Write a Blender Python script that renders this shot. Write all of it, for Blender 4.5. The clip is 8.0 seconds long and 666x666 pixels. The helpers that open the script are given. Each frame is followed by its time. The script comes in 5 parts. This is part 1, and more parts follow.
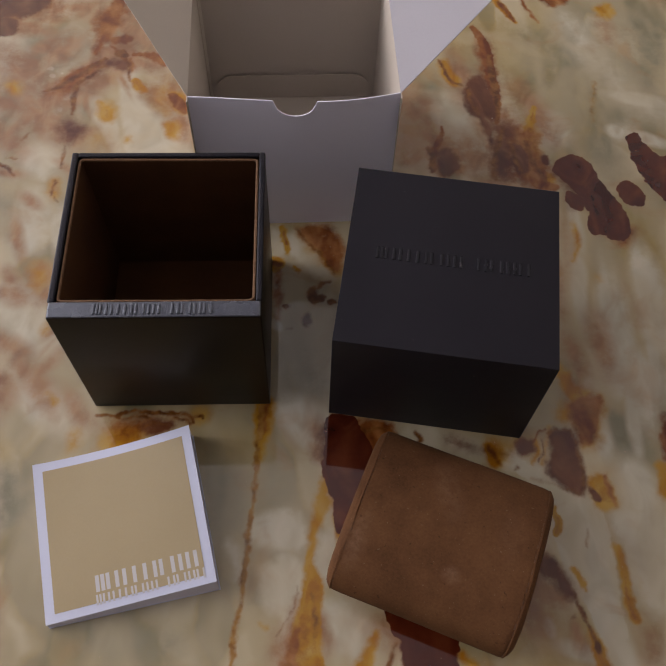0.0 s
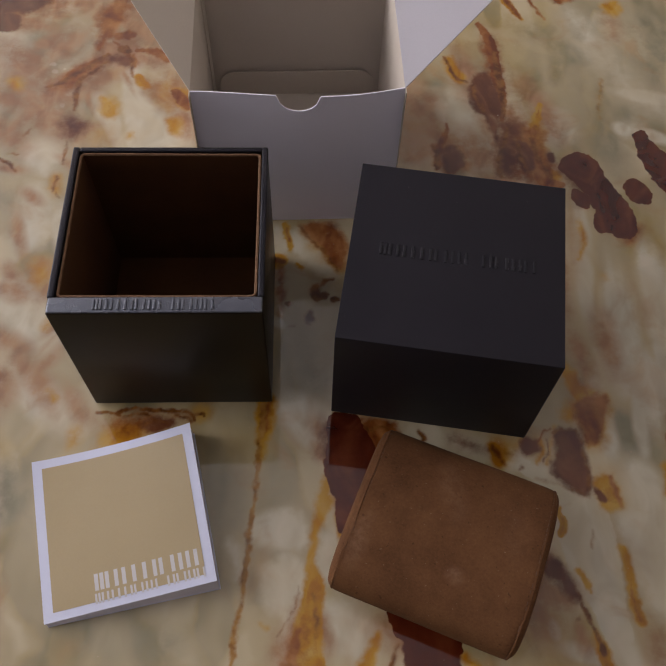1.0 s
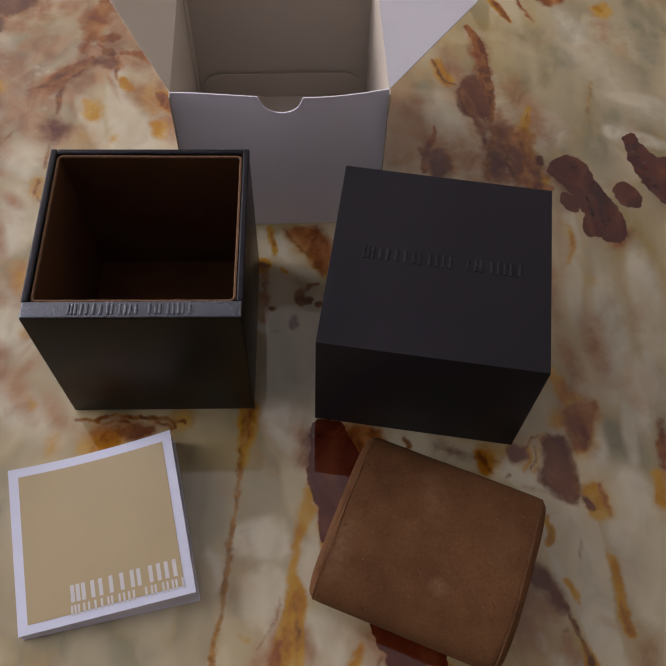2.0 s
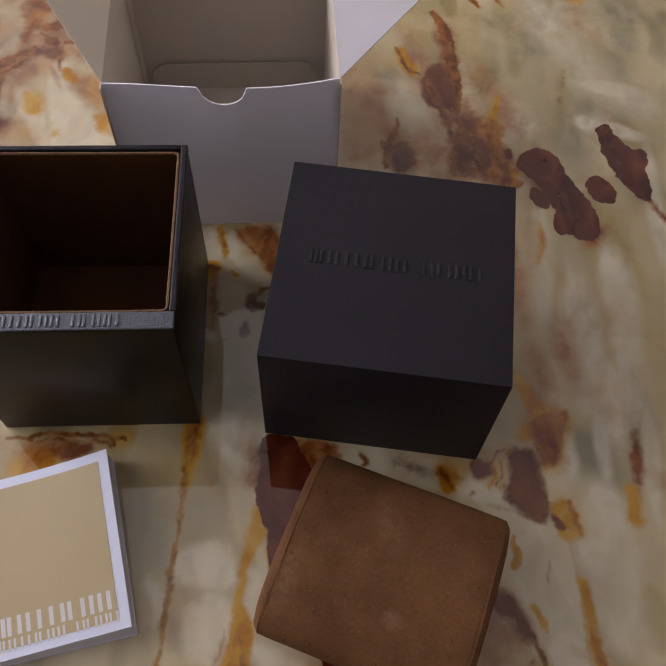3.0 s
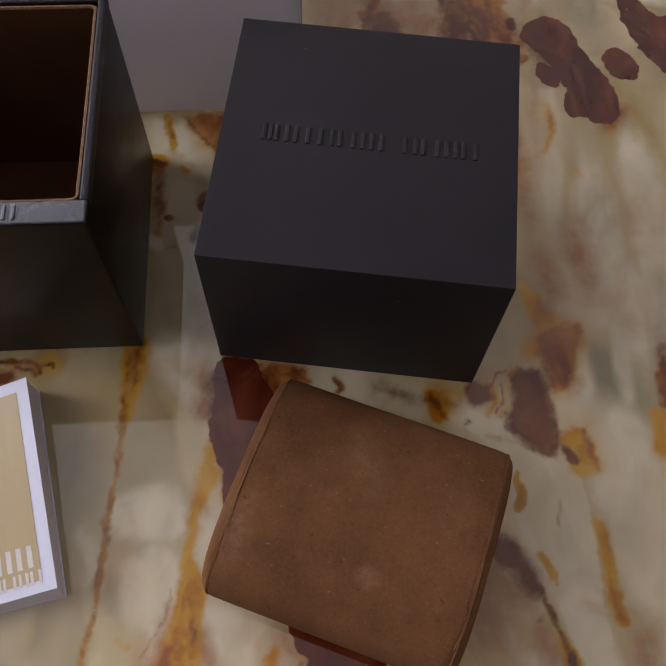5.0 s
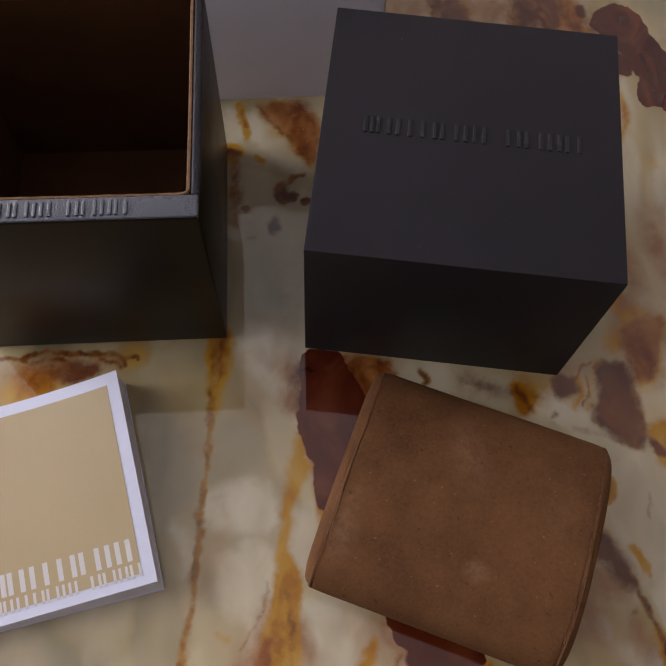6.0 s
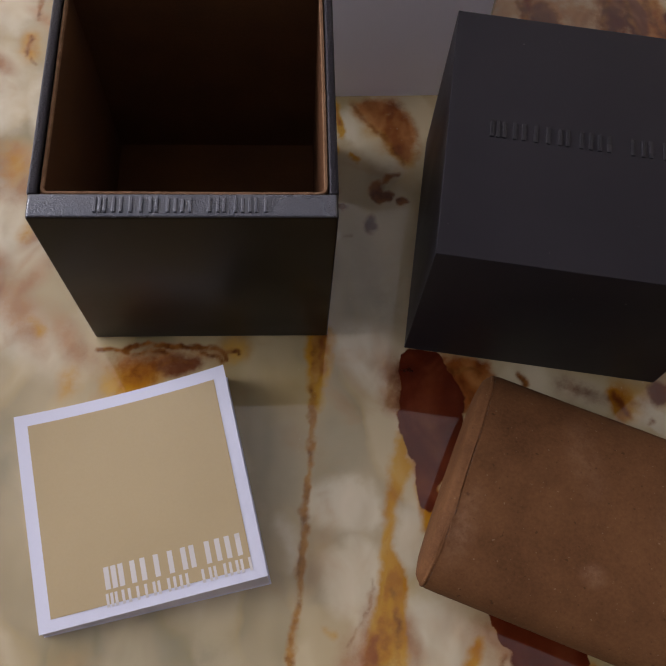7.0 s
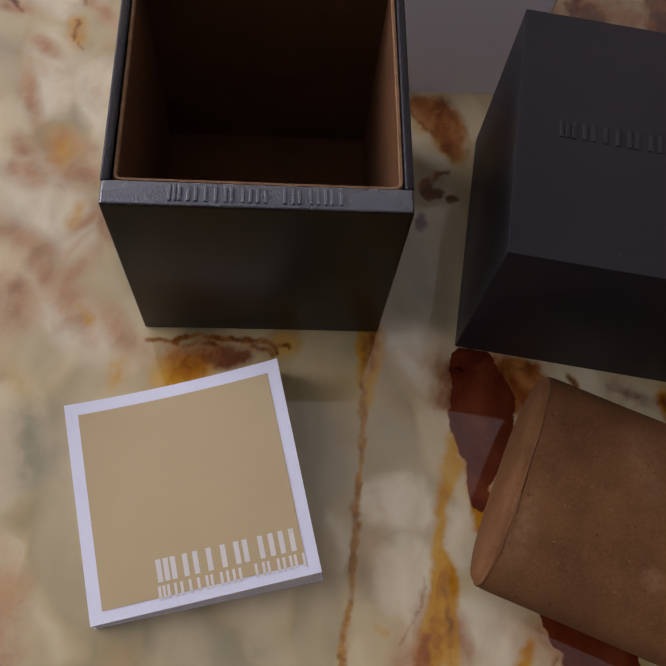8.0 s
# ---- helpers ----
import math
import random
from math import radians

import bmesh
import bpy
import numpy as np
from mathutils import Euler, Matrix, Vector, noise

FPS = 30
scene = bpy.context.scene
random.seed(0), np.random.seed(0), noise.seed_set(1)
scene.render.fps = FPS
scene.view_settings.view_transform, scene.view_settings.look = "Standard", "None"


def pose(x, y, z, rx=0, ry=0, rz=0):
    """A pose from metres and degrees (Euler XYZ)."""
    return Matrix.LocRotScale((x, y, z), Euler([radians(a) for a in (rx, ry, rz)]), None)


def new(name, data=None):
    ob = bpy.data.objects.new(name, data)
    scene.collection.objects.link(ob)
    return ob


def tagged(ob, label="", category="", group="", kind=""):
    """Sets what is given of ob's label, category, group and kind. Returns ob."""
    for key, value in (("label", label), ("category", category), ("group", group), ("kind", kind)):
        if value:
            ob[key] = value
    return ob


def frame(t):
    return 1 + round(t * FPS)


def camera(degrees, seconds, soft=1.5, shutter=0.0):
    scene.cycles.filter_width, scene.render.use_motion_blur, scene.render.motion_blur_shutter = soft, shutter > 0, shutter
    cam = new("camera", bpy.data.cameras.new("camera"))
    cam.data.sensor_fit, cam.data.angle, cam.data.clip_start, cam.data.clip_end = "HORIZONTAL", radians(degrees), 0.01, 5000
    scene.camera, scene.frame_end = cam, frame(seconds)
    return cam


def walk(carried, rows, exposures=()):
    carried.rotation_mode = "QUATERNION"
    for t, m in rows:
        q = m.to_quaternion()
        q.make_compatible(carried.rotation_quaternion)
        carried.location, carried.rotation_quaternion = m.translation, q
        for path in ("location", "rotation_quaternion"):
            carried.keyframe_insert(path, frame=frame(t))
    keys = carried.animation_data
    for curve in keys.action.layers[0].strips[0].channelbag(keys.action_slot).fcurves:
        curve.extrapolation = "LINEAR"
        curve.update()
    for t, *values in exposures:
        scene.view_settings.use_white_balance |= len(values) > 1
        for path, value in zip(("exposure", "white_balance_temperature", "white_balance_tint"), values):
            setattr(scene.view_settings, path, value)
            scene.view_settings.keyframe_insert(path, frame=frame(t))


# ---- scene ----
cam = camera(44.44, 8.0)
# seconds, eye x y z, yaw, pitch, roll
ROWS = [
    (0.0, 0.1212, -0.1960, 0.4307, -3.80, -60.54, 2.76),
    (0.5, 0.1189, -0.1953, 0.4275, -3.45, -60.54, 2.70),
    (1.0, 0.1220, -0.1956, 0.4254, -3.22, -60.45, 2.50),
    (1.2, 0.1229, -0.1949, 0.4251, -3.28, -60.38, 2.53),
    (2.3, 0.1350, -0.1891, 0.4145, -3.71, -59.89, 2.82),
    (2.5, 0.1388, -0.1848, 0.4121, -4.34, -60.03, 3.26),
    (3.0, 0.1516, -0.1702, 0.3953, -4.93, -60.44, 3.38),
    (3.5, 0.1649, -0.1564, 0.3706, -5.21, -61.85, 3.15),
    (4.0, 0.1695, -0.1525, 0.3552, -5.54, -63.07, 3.03),
    (4.2, 0.1713, -0.1514, 0.3503, -5.38, -63.56, 2.88),
    (5.3, 0.1661, -0.1485, 0.3222, -5.34, -65.43, 2.54),
    (5.5, 0.1576, -0.1480, 0.3215, -6.21, -65.69, 3.21),
    (6.0, 0.1302, -0.1420, 0.3274, -6.35, -66.32, 3.68),
    (6.5, 0.1053, -0.1400, 0.3285, -6.15, -66.60, 4.35),
    (7.0, 0.0839, -0.1381, 0.3289, -7.64, -66.84, 6.65),
    (7.5, 0.0694, -0.1371, 0.3294, -9.32, -66.98, 8.90),
    (8.0, 0.0563, -0.1371, 0.3250, -10.06, -66.93, 10.50),
]
walk(cam, [(t, pose(x, y, z, 90 + p, 0, w) @ pose(0, 0, 0, 0, 0, r)) for t, x, y, z, w, p, r in ROWS],
     exposures=[(0.0, 0.0), (2.3, 0.02), (3.2, 0.22), (4.2, 0.40), (5.4, 0.36), (6.5, 0.26), (8.0, 0.17)])

# ---- light ----
world = bpy.data.worlds.new("world")
scene.world = world
world.use_nodes = True
sky = world.node_tree.nodes.new("ShaderNodeTexSky")
sky.sky_type, sky.sun_disc = "NISHITA", False
sky.sun_elevation, sky.sun_rotation = radians(35), radians(120)
bg = world.node_tree.nodes["Background"]
bg.inputs["Strength"].default_value = 0.1
world.node_tree.links.new(sky.outputs[0], bg.inputs["Color"])


def area_lamp(name, m, sx, sy, power, colour):
    d = bpy.data.lights.new(name, "AREA")
    d.shape, d.size, d.size_y, d.energy, d.color = "RECTANGLE", sx, sy, power, colour
    ob = new(name, d)
    ob.matrix_basis = m
    return ob


# daylight through the window in the west wall
area_lamp("window_daylight", pose(-2.46, 0.90, 1.03, 0, -90, 0), 1.2, 2.15, 90, (0.99, 0.945, 1.01))


# ---- materials ----
def nodes_of(name):
    m = bpy.data.materials.new(name)
    m.use_nodes = True
    nt = m.node_tree
    return m, nt, nt.nodes["Principled BSDF"]


def node(nt, kind, **values):
    n = nt.nodes.new(kind)
    for key, v in values.items():
        setattr(n, key, v)
    return n


def link(nt, a, b):
    nt.links.new(a, b)


def noise_tex(nt, vec, scale, detail=4.0, rough=0.55, distortion=0.0):
    n = node(nt, "ShaderNodeTexNoise")
    n.inputs["Scale"].default_value = scale
    n.inputs["Detail"].default_value = detail
    n.inputs["Roughness"].default_value = rough
    n.inputs["Distortion"].default_value = distortion
    if vec is not None:
        link(nt, vec, n.inputs["Vector"])
    return n


def ramp(nt, fac, stops, smooth=False):
    r = node(nt, "ShaderNodeValToRGB")
    if smooth:
        r.color_ramp.interpolation = "EASE"
    e = r.color_ramp.elements
    while len(e) < len(stops):
        e.new(0.5)
    for i, (p, c) in enumerate(stops):
        e[i].position = p
        e[i].color = (c, c, c, 1) if isinstance(c, (int, float)) else (*c, 1)
    link(nt, fac, r.inputs["Fac"])
    return r.outputs["Color"]


def mix(nt, fac, a, b, blend="MIX"):
    m = node(nt, "ShaderNodeMix", data_type="RGBA", blend_type=blend)
    for value, sock in ((fac, m.inputs["Factor"]), (a, m.inputs["A"]), (b, m.inputs["B"])):
        if isinstance(value, (int, float)):
            sock.default_value = value
        elif isinstance(value, tuple):
            sock.default_value = (*value, 1)
        else:
            link(nt, value, sock)
    return m.outputs["Result"]


def bump(nt, bsdf, height, strength, distance):
    b = node(nt, "ShaderNodeBump")
    b.inputs["Strength"].default_value = strength
    b.inputs["Distance"].default_value = distance
    link(nt, height, b.inputs["Height"])
    link(nt, b.outputs[0], bsdf.inputs["Normal"])


def coords(nt):
    return node(nt, "ShaderNodeTexCoord").outputs["Object"]


def surface(name, dark, light, scale, rough=0.5, rough_var=0.1, grain=400.0, relief=0.2, depth=0.0004, specular=0.5, tint=(1.0, 1.0, 1.0), dust=0.0):
    """A plain coloured surface with blotches, a fine grain and uneven gloss."""
    m, nt, b = nodes_of(name)
    c = coords(nt)
    big, fine = noise_tex(nt, c, scale), noise_tex(nt, c, grain, 3.0)
    f = mix(nt, 0.35, big.outputs["Fac"], fine.outputs["Fac"])
    col = ramp(nt, f, [(0.3, dark), (0.7, light)])
    if dust:
        specks = ramp(nt, noise_tex(nt, c, 650, 1, 0.4).outputs["Fac"], [(0.80, 0.0), (0.83, dust)])
        col = mix(nt, specks, col, (0.30, 0.28, 0.27))
    link(nt, col, b.inputs["Base Color"])
    link(nt, ramp(nt, big.outputs["Fac"], [(0.3, rough - rough_var), (0.7, rough + rough_var)]), b.inputs["Roughness"])
    b.inputs["Specular IOR Level"].default_value = specular
    b.inputs["Specular Tint"].default_value = (*tint, 1)
    if relief:
        bump(nt, b, fine.outputs["Fac"], relief, depth)
    return m


M_WALL = surface("wall_paint", (0.75, 0.69, 0.60), (0.81, 0.75, 0.66), 3, 0.7, 0.05, 60)
# for the unseen south wall, dark so that little light bounces back
M_WALL_DARK = surface("dark_wall_paint", (0.10, 0.092, 0.092), (0.13, 0.12, 0.12), 3, 0.7, 0.05, 60)
M_CEIL = surface("ceiling_paint", (0.81, 0.835, 0.89), (0.85, 0.875, 0.93), 3, 0.8, 0.05, 60)
M_FLOOR = surface("floor_tile", (0.22, 0.18, 0.15), (0.28, 0.23, 0.19), 4, 0.4, 0.1, 60)
M_LEATHER = surface("black_leatherette", (0.0040, 0.0027, 0.0015), (0.0065, 0.0045, 0.0026), 30, 0.37, 0.05, 1500, 0.25, 0.00015, 0.25, (1.0, 0.84, 0.62), 0.12)
# black rim leather, base colour lifted bluish to add to the window's sheen
M_RIM = surface("black_rim_leather_sheen", (0.040, 0.040, 0.052), (0.056, 0.056, 0.071), 30, 0.27, 0.06, 1500, 0.6, 0.00035, 1.0, (0.86, 0.92, 1.0))
M_EDGE = surface("black_edge_leather", (0.006, 0.0055, 0.0075), (0.011, 0.010, 0.0135), 30, 0.40, 0.08, 1200, 0.9, 0.0004, 0.22, (0.95, 0.90, 1.0))
M_EMBOSS = surface("black_embossing", (0.0145, 0.0135, 0.0164), (0.0185, 0.0173, 0.0206), 25, 0.26, 0.04, 2500, 0.2, 0.0001, 0.22)
M_PAPER_BLACK = surface("black_paper", (0.0145, 0.0135, 0.0164), (0.0185, 0.0173, 0.0206), 25, 0.46, 0.04, 2500, 0.15, 0.0001, 0.12, (0.98, 0.90, 1.0), 0.3)


# centre, half lengths, turn and strength of each pale place on the cushion: rubbed spots, and second a painted fold
# highlight
RUBBED_AND_SHEEN = ((0.0085, -0.0195, 0.0065, 0.0055, 0, 0.38), (-0.005, 0.020, 0.010, 0.026, 28, 0.17), (-0.039, -0.020, 0.007, 0.020, 0, 0.34), (0.030, 0.010, 0.010, 0.022, 10, 0.08))


def suede(name, dark, light):
    """Napped leather: clouded colour, pale dust specks and a fine uneven nap."""
    m, nt, b = nodes_of(name)
    c = coords(nt)
    cloud, nap, dust = noise_tex(nt, c, 26, 5, 0.62), noise_tex(nt, c, 900, 3, 0.6), noise_tex(nt, c, 800, 1, 0.4)
    col = ramp(nt, mix(nt, 0.3, cloud.outputs["Fac"], nap.outputs["Fac"]), [(0.32, dark), (0.68, light)])
    col = mix(nt, ramp(nt, dust.outputs["Fac"], [(0.74, 0.0), (0.80, 0.3)]), col, (0.30, 0.22, 0.16))
    col = mix(nt, ramp(nt, noise_tex(nt, c, 520, 1, 0.4).outputs["Fac"], [(0.72, 0.0), (0.78, 0.5)]), col, (0.030, 0.012, 0.005))
    # rubbed places on the pile and the fold's painted sheen, broken up by its nap
    rough = ramp(nt, noise_tex(nt, c, 240, 4, 0.65).outputs["Fac"], [(0.38, 0.25), (0.62, 1.0)])
    for x, y, sx, sy, turn, much in RUBBED_AND_SHEEN:
        worn_and_sheen = node(nt, "ShaderNodeMapping", vector_type="TEXTURE")
        worn_and_sheen.inputs["Location"].default_value = (x, y, 0.04)
        worn_and_sheen.inputs["Rotation"].default_value = (0, 0, radians(turn))
        worn_and_sheen.inputs["Scale"].default_value = (sx, sy, 0.08)
        link(nt, c, worn_and_sheen.inputs["Vector"])
        spot = node(nt, "ShaderNodeTexGradient", gradient_type="SPHERICAL")
        link(nt, worn_and_sheen.outputs[0], spot.inputs["Vector"])
        col = mix(nt, mix(nt, 1.0, ramp(nt, spot.outputs["Fac"], [(0.0, 0.0), (0.9, much)], True), rough, "MULTIPLY"), col, (0.30, 0.175, 0.105))
    link(nt, col, b.inputs["Base Color"])
    b.inputs["Roughness"].default_value = 0.75
    b.inputs["Specular IOR Level"].default_value = 0.1
    bump(nt, b, mix(nt, 0.5, nap.outputs["Fac"], cloud.outputs["Fac"]), 0.5, 0.0006)
    return m


M_SUEDE = suede("brown_suede", (0.072, 0.0292, 0.0114), (0.151, 0.0695, 0.0284))
M_THREAD = surface("brown_thread", (0.075, 0.033, 0.014), (0.12, 0.056, 0.026), 60, 0.7, 0.05, 2500, 0.3, 0.0002, 0.3)
M_FUZZ = surface("frayed_suede", (0.10, 0.050, 0.024), (0.20, 0.115, 0.065), 300, 0.9, 0.05, 2600, 0.6, 0.0004, 0.2)
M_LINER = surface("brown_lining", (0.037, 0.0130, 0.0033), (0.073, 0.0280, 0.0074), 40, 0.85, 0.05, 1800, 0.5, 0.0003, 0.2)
# inside card for the right flap, window light's cool tone put into its colour
M_FLAP_LIT = surface("card_flap_window_lit", (0.42, 0.40, 0.425), (0.46, 0.44, 0.465), 14, 0.5, 0.05, 900, 0.08, 0.0001)
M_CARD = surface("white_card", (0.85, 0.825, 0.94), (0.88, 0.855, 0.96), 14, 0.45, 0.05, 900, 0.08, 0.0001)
# the same inside card, browned to include warm bounce light
M_CARD_BOUNCE = surface("card_inside_warm_bounce", (0.485, 0.423, 0.348), (0.535, 0.468, 0.388), 14, 0.7, 0.05, 900, 0.1, 0.0001)
M_COVER = surface("booklet_white", (0.535, 0.548, 0.660), (0.568, 0.582, 0.696), 20, 0.2, 0.03, 900, 0.05, 0.0001)
M_TAN = surface("booklet_tan", (0.355, 0.274, 0.150), (0.385, 0.300, 0.167), 20, 0.2, 0.03, 900, 0.05, 0.0001)
M_PRINT = surface("booklet_print", (0.50, 0.475, 0.46), (0.53, 0.505, 0.49), 20, 0.25, 0.03, 900, 0.05, 0.0001)
M_PAGES = surface("booklet_pages", (0.62, 0.60, 0.66), (0.70, 0.68, 0.74), 30, 0.6, 0.05, 1500, 0.2, 0.0002)


# Blots and veins of the onyx, on the tabletop's own plane: kind, centre, half lengths, turn
BLOTS = {}


def blot(kind, x, y, rx, ry, turn):
    BLOTS.setdefault(kind, []).append((x, y, rx, ry, turn))


blot("haze", -0.0158, 0.2958, 0.0128, 0.0062, -133)
blot("haze", -0.0300, 0.2815, 0.0120, 0.0063, -137)
blot("haze", -0.0429, 0.2667, 0.0123, 0.0059, -126)
blot("haze", -0.0535, 0.2538, 0.0083, 0.0060, -134)
blot("haze", -0.0623, 0.2385, 0.0137, 0.0053, -112)
blot("haze", -0.0731, 0.2211, 0.0118, 0.0059, -133)
blot("haze", -0.0843, 0.2072, 0.0102, 0.0056, -125)
blot("haze", 0.2469, -0.0957, 0.0137, 0.0047, -46)
blot("haze", 0.2385, -0.0988, 0.0088, 0.0051, -50)
blot("haze", 0.2587, -0.1309, 0.0086, 0.0036, -70)
blot("haze", -0.0392, 0.0931, 0.0093, 0.0048, -28)
blot("haze", -0.0585, 0.0771, 0.0081, 0.0053, -14)
blot("haze", -0.0233, 0.0514, 0.0097, 0.0037, -62)
blot("haze", -0.0461, 0.0251, 0.0112, 0.0042, -64)
blot("yellow", -0.0416, 0.0966, 0.0095, 0.0053, -46)
blot("yellow", -0.0654, 0.0861, 0.0094, 0.0048, -45)
blot("yellow", -0.0206, 0.0428, 0.0115, 0.0036, -65)
blot("yellow", -0.0498, -0.0258, 0.0136, 0.0049, -53)
blot("haze", 0.2086, 0.2016, 0.0236, 0.0106, -80)
blot("haze", 0.2399, 0.1859, 0.0201, 0.0143, -50)
blot("haze", 0.2688, 0.2015, 0.0206, 0.0100, -72)
blot("haze", 0.2359, 0.2642, 0.0220, 0.0080, -79)
blot("haze", 0.2759, 0.1668, 0.0130, 0.0090, -35)
blot("haze", 0.3008, 0.0343, 0.0174, 0.0065, -84)
blot("haze", 0.2834, -0.0048, 0.0134, 0.0057, -83)
blot("haze", -0.0889, 0.2344, 0.0131, 0.0087, -39)
blot("haze", -0.0678, 0.2949, 0.0146, 0.0087, 39)
blot("haze", 0.0355, 0.2139, 0.0137, 0.0062, -61)
blot("haze", 0.1354, -0.0600, 0.0100, 0.0014, -78)
blot("haze", 0.1384, -0.0744, 0.0082, 0.0013, -79)
blot("haze", -0.0817, 0.2639, 0.0247, 0.0134, -44)
blot("haze", -0.0032, 0.3136, 0.0273, 0.0103, -57)
blot("haze", -0.0305, 0.3278, 0.0202, 0.0098, -45)
blot("haze", -0.0835, 0.2024, 0.0157, 0.0078, -48)
blot("haze", -0.0577, 0.2904, 0.0175, 0.0097, 52)
blot("white", 0.3110, 0.0460, 0.0347, 0.0091, -93)
blot("white", 0.3360, 0.0641, 0.0361, 0.0082, -94)
blot("white", 0.3182, 0.0057, 0.0217, 0.0078, -92)
blot("white", 0.2904, -0.0208, 0.0129, 0.0046, -86)
blot("white", 0.3086, -0.0776, 0.0181, 0.0057, -93)
blot("haze", -0.0204, 0.3219, 0.0200, 0.0040, -109)
blot("haze", -0.0286, 0.2966, 0.0126, 0.0039, -107)
blot("haze", -0.0437, 0.2093, 0.0132, 0.0069, -7)
blot("haze", -0.0619, 0.2133, 0.0095, 0.0052, -15)
blot("haze", -0.0475, 0.3350, 0.0159, 0.0085, -29)
blot("haze", -0.0739, 0.3373, 0.0208, 0.0120, -13)
blot("haze", -0.0088, 0.2727, 0.0094, 0.0053, 11)
blot("haze", 0.0095, 0.2771, 0.0114, 0.0067, -18)
blot("haze", -0.0045, 0.3279, 0.0179, 0.0080, -52)
blot("haze", 0.0271, 0.2490, 0.0139, 0.0063, -65)
blot("haze", -0.0608, 0.1502, 0.0080, 0.0036, -38)
blot("haze", -0.0641, 0.1192, 0.0142, 0.0032, -70)
blot("grey", -0.0842, 0.2995, 0.0223, 0.0111, -38)
blot("grey", -0.0501, 0.3042, 0.0199, 0.0109, -44)
blot("grey", -0.0351, 0.2343, 0.0161, 0.0077, -49)
blot("grey", -0.0620, 0.1946, 0.0139, 0.0082, -27)
blot("grey", -0.0518, 0.0442, 0.0201, 0.0072, -59)
blot("grey", -0.0108, 0.0379, 0.0184, 0.0058, -67)
blot("haze", -0.0197, 0.3183, 0.0203, 0.0039, -66)
blot("haze", 0.0001, 0.2771, 0.0136, 0.0050, -19)
blot("haze", -0.0596, 0.2385, 0.0180, 0.0059, 13)
blot("haze", -0.0336, 0.2468, 0.0172, 0.0024, -75)
blot("haze", -0.0903, 0.3180, 0.0255, 0.0068, -21)
blot("haze", -0.0106, 0.2596, 0.0140, 0.0018, -66)
blot("haze", -0.0356, 0.0780, 0.0121, 0.0067, -13)
blot("haze", -0.0619, 0.0886, 0.0083, 0.0044, -45)
blot("haze", -0.0300, 0.0523, 0.0083, 0.0030, 45)
blot("haze", -0.0376, 0.1719, 0.0121, 0.0029, -40)
blot("haze", -0.0352, 0.0254, 0.0145, 0.0037, 48)
blot("haze", -0.0555, 0.0416, 0.0131, 0.0051, -27)
blot("haze", -0.0799, 0.1748, 0.0090, 0.0032, -15)
blot("haze", 0.1108, -0.1312, 0.0061, 0.0031, -60)
blot("haze", 0.1212, -0.1200, 0.0092, 0.0017, -84)
blot("haze", 0.1984, 0.2259, 0.0365, 0.0114, -80)
blot("haze", 0.2544, 0.1595, 0.0130, 0.0074, -35)
blot("haze", 0.2784, 0.0900, 0.0345, 0.0050, -92)
blot("haze", 0.2875, 0.2258, 0.0258, 0.0070, -71)
blot("haze", -0.0638, 0.2262, 0.0383, 0.0133, -39)
blot("haze", -0.0838, 0.2770, 0.0243, 0.0075, -33)
blot("haze", -0.0133, 0.3183, 0.0294, 0.0107, -52)
blot("haze", -0.0285, 0.2553, 0.0313, 0.0079, 44)
blot("haze", 0.2817, 0.0287, 0.0152, 0.0056, -70)
blot("haze", 0.1089, -0.1368, 0.0079, 0.0058, -58)
blot("haze", 0.1248, -0.1241, 0.0103, 0.0033, -79)
blot("haze", 0.2346, -0.1180, 0.0155, 0.0090, -54)
blot("haze", -0.0374, 0.0158, 0.0204, 0.0069, -53)
blot("haze", -0.0084, -0.0008, 0.0136, 0.0046, -51)
blot("haze", 0.1642, -0.1289, 0.0120, 0.0062, -32)
blot("haze", 0.0188, 0.2384, 0.0178, 0.0069, -44)
blot("haze", 0.1287, -0.0225, 0.0098, 0.0049, -76)
blot("haze", 0.0240, -0.0149, 0.0107, 0.0027, -5)
blot("white", 0.3619, 0.2034, 0.0153, 0.0050, -22)
blot("white", 0.2932, 0.0790, 0.0232, 0.0045, -94)
blot("white", 0.3083, 0.0628, 0.0298, 0.0040, -94)
blot("white", 0.3336, 0.0776, 0.0283, 0.0045, -95)
blot("white", 0.3107, -0.0040, 0.0257, 0.0037, -95)
blot("white", 0.3303, 0.0298, 0.0257, 0.0034, -97)
blot("white", 0.3734, 0.1418, 0.0354, 0.0044, -96)
blot("white", 0.3013, 0.1290, 0.0173, 0.0034, -93)
blot("white", 0.3345, -0.0265, 0.0246, 0.0040, -98)
blot("white", 0.2950, -0.0835, 0.0213, 0.0045, -94)
blot("white", 0.3017, -0.1051, 0.0135, 0.0037, -90)
blot("white", 0.2558, -0.0500, 0.0157, 0.0067, -39)
blot("white", 0.2695, -0.0676, 0.0125, 0.0064, -68)
blot("white", 0.2719, -0.0928, 0.0190, 0.0059, -95)
blot("white", 0.2733, -0.1198, 0.0145, 0.0059, -76)
blot("white", 0.2773, -0.1413, 0.0123, 0.0058, -83)
blot("grey", 0.2897, -0.0726, 0.0145, 0.0034, -80)
blot("grey", 0.2909, -0.0976, 0.0161, 0.0032, -94)
blot("yellow", 0.1434, -0.1141, 0.0113, 0.0034, -19)
blot("yellow", 0.1523, -0.1101, 0.0069, 0.0030, -22)
blot("white", 0.3668, 0.2415, 0.0211, 0.0066, -18)
blot("white", -0.0053, 0.2405, 0.0280, 0.0043, -84)
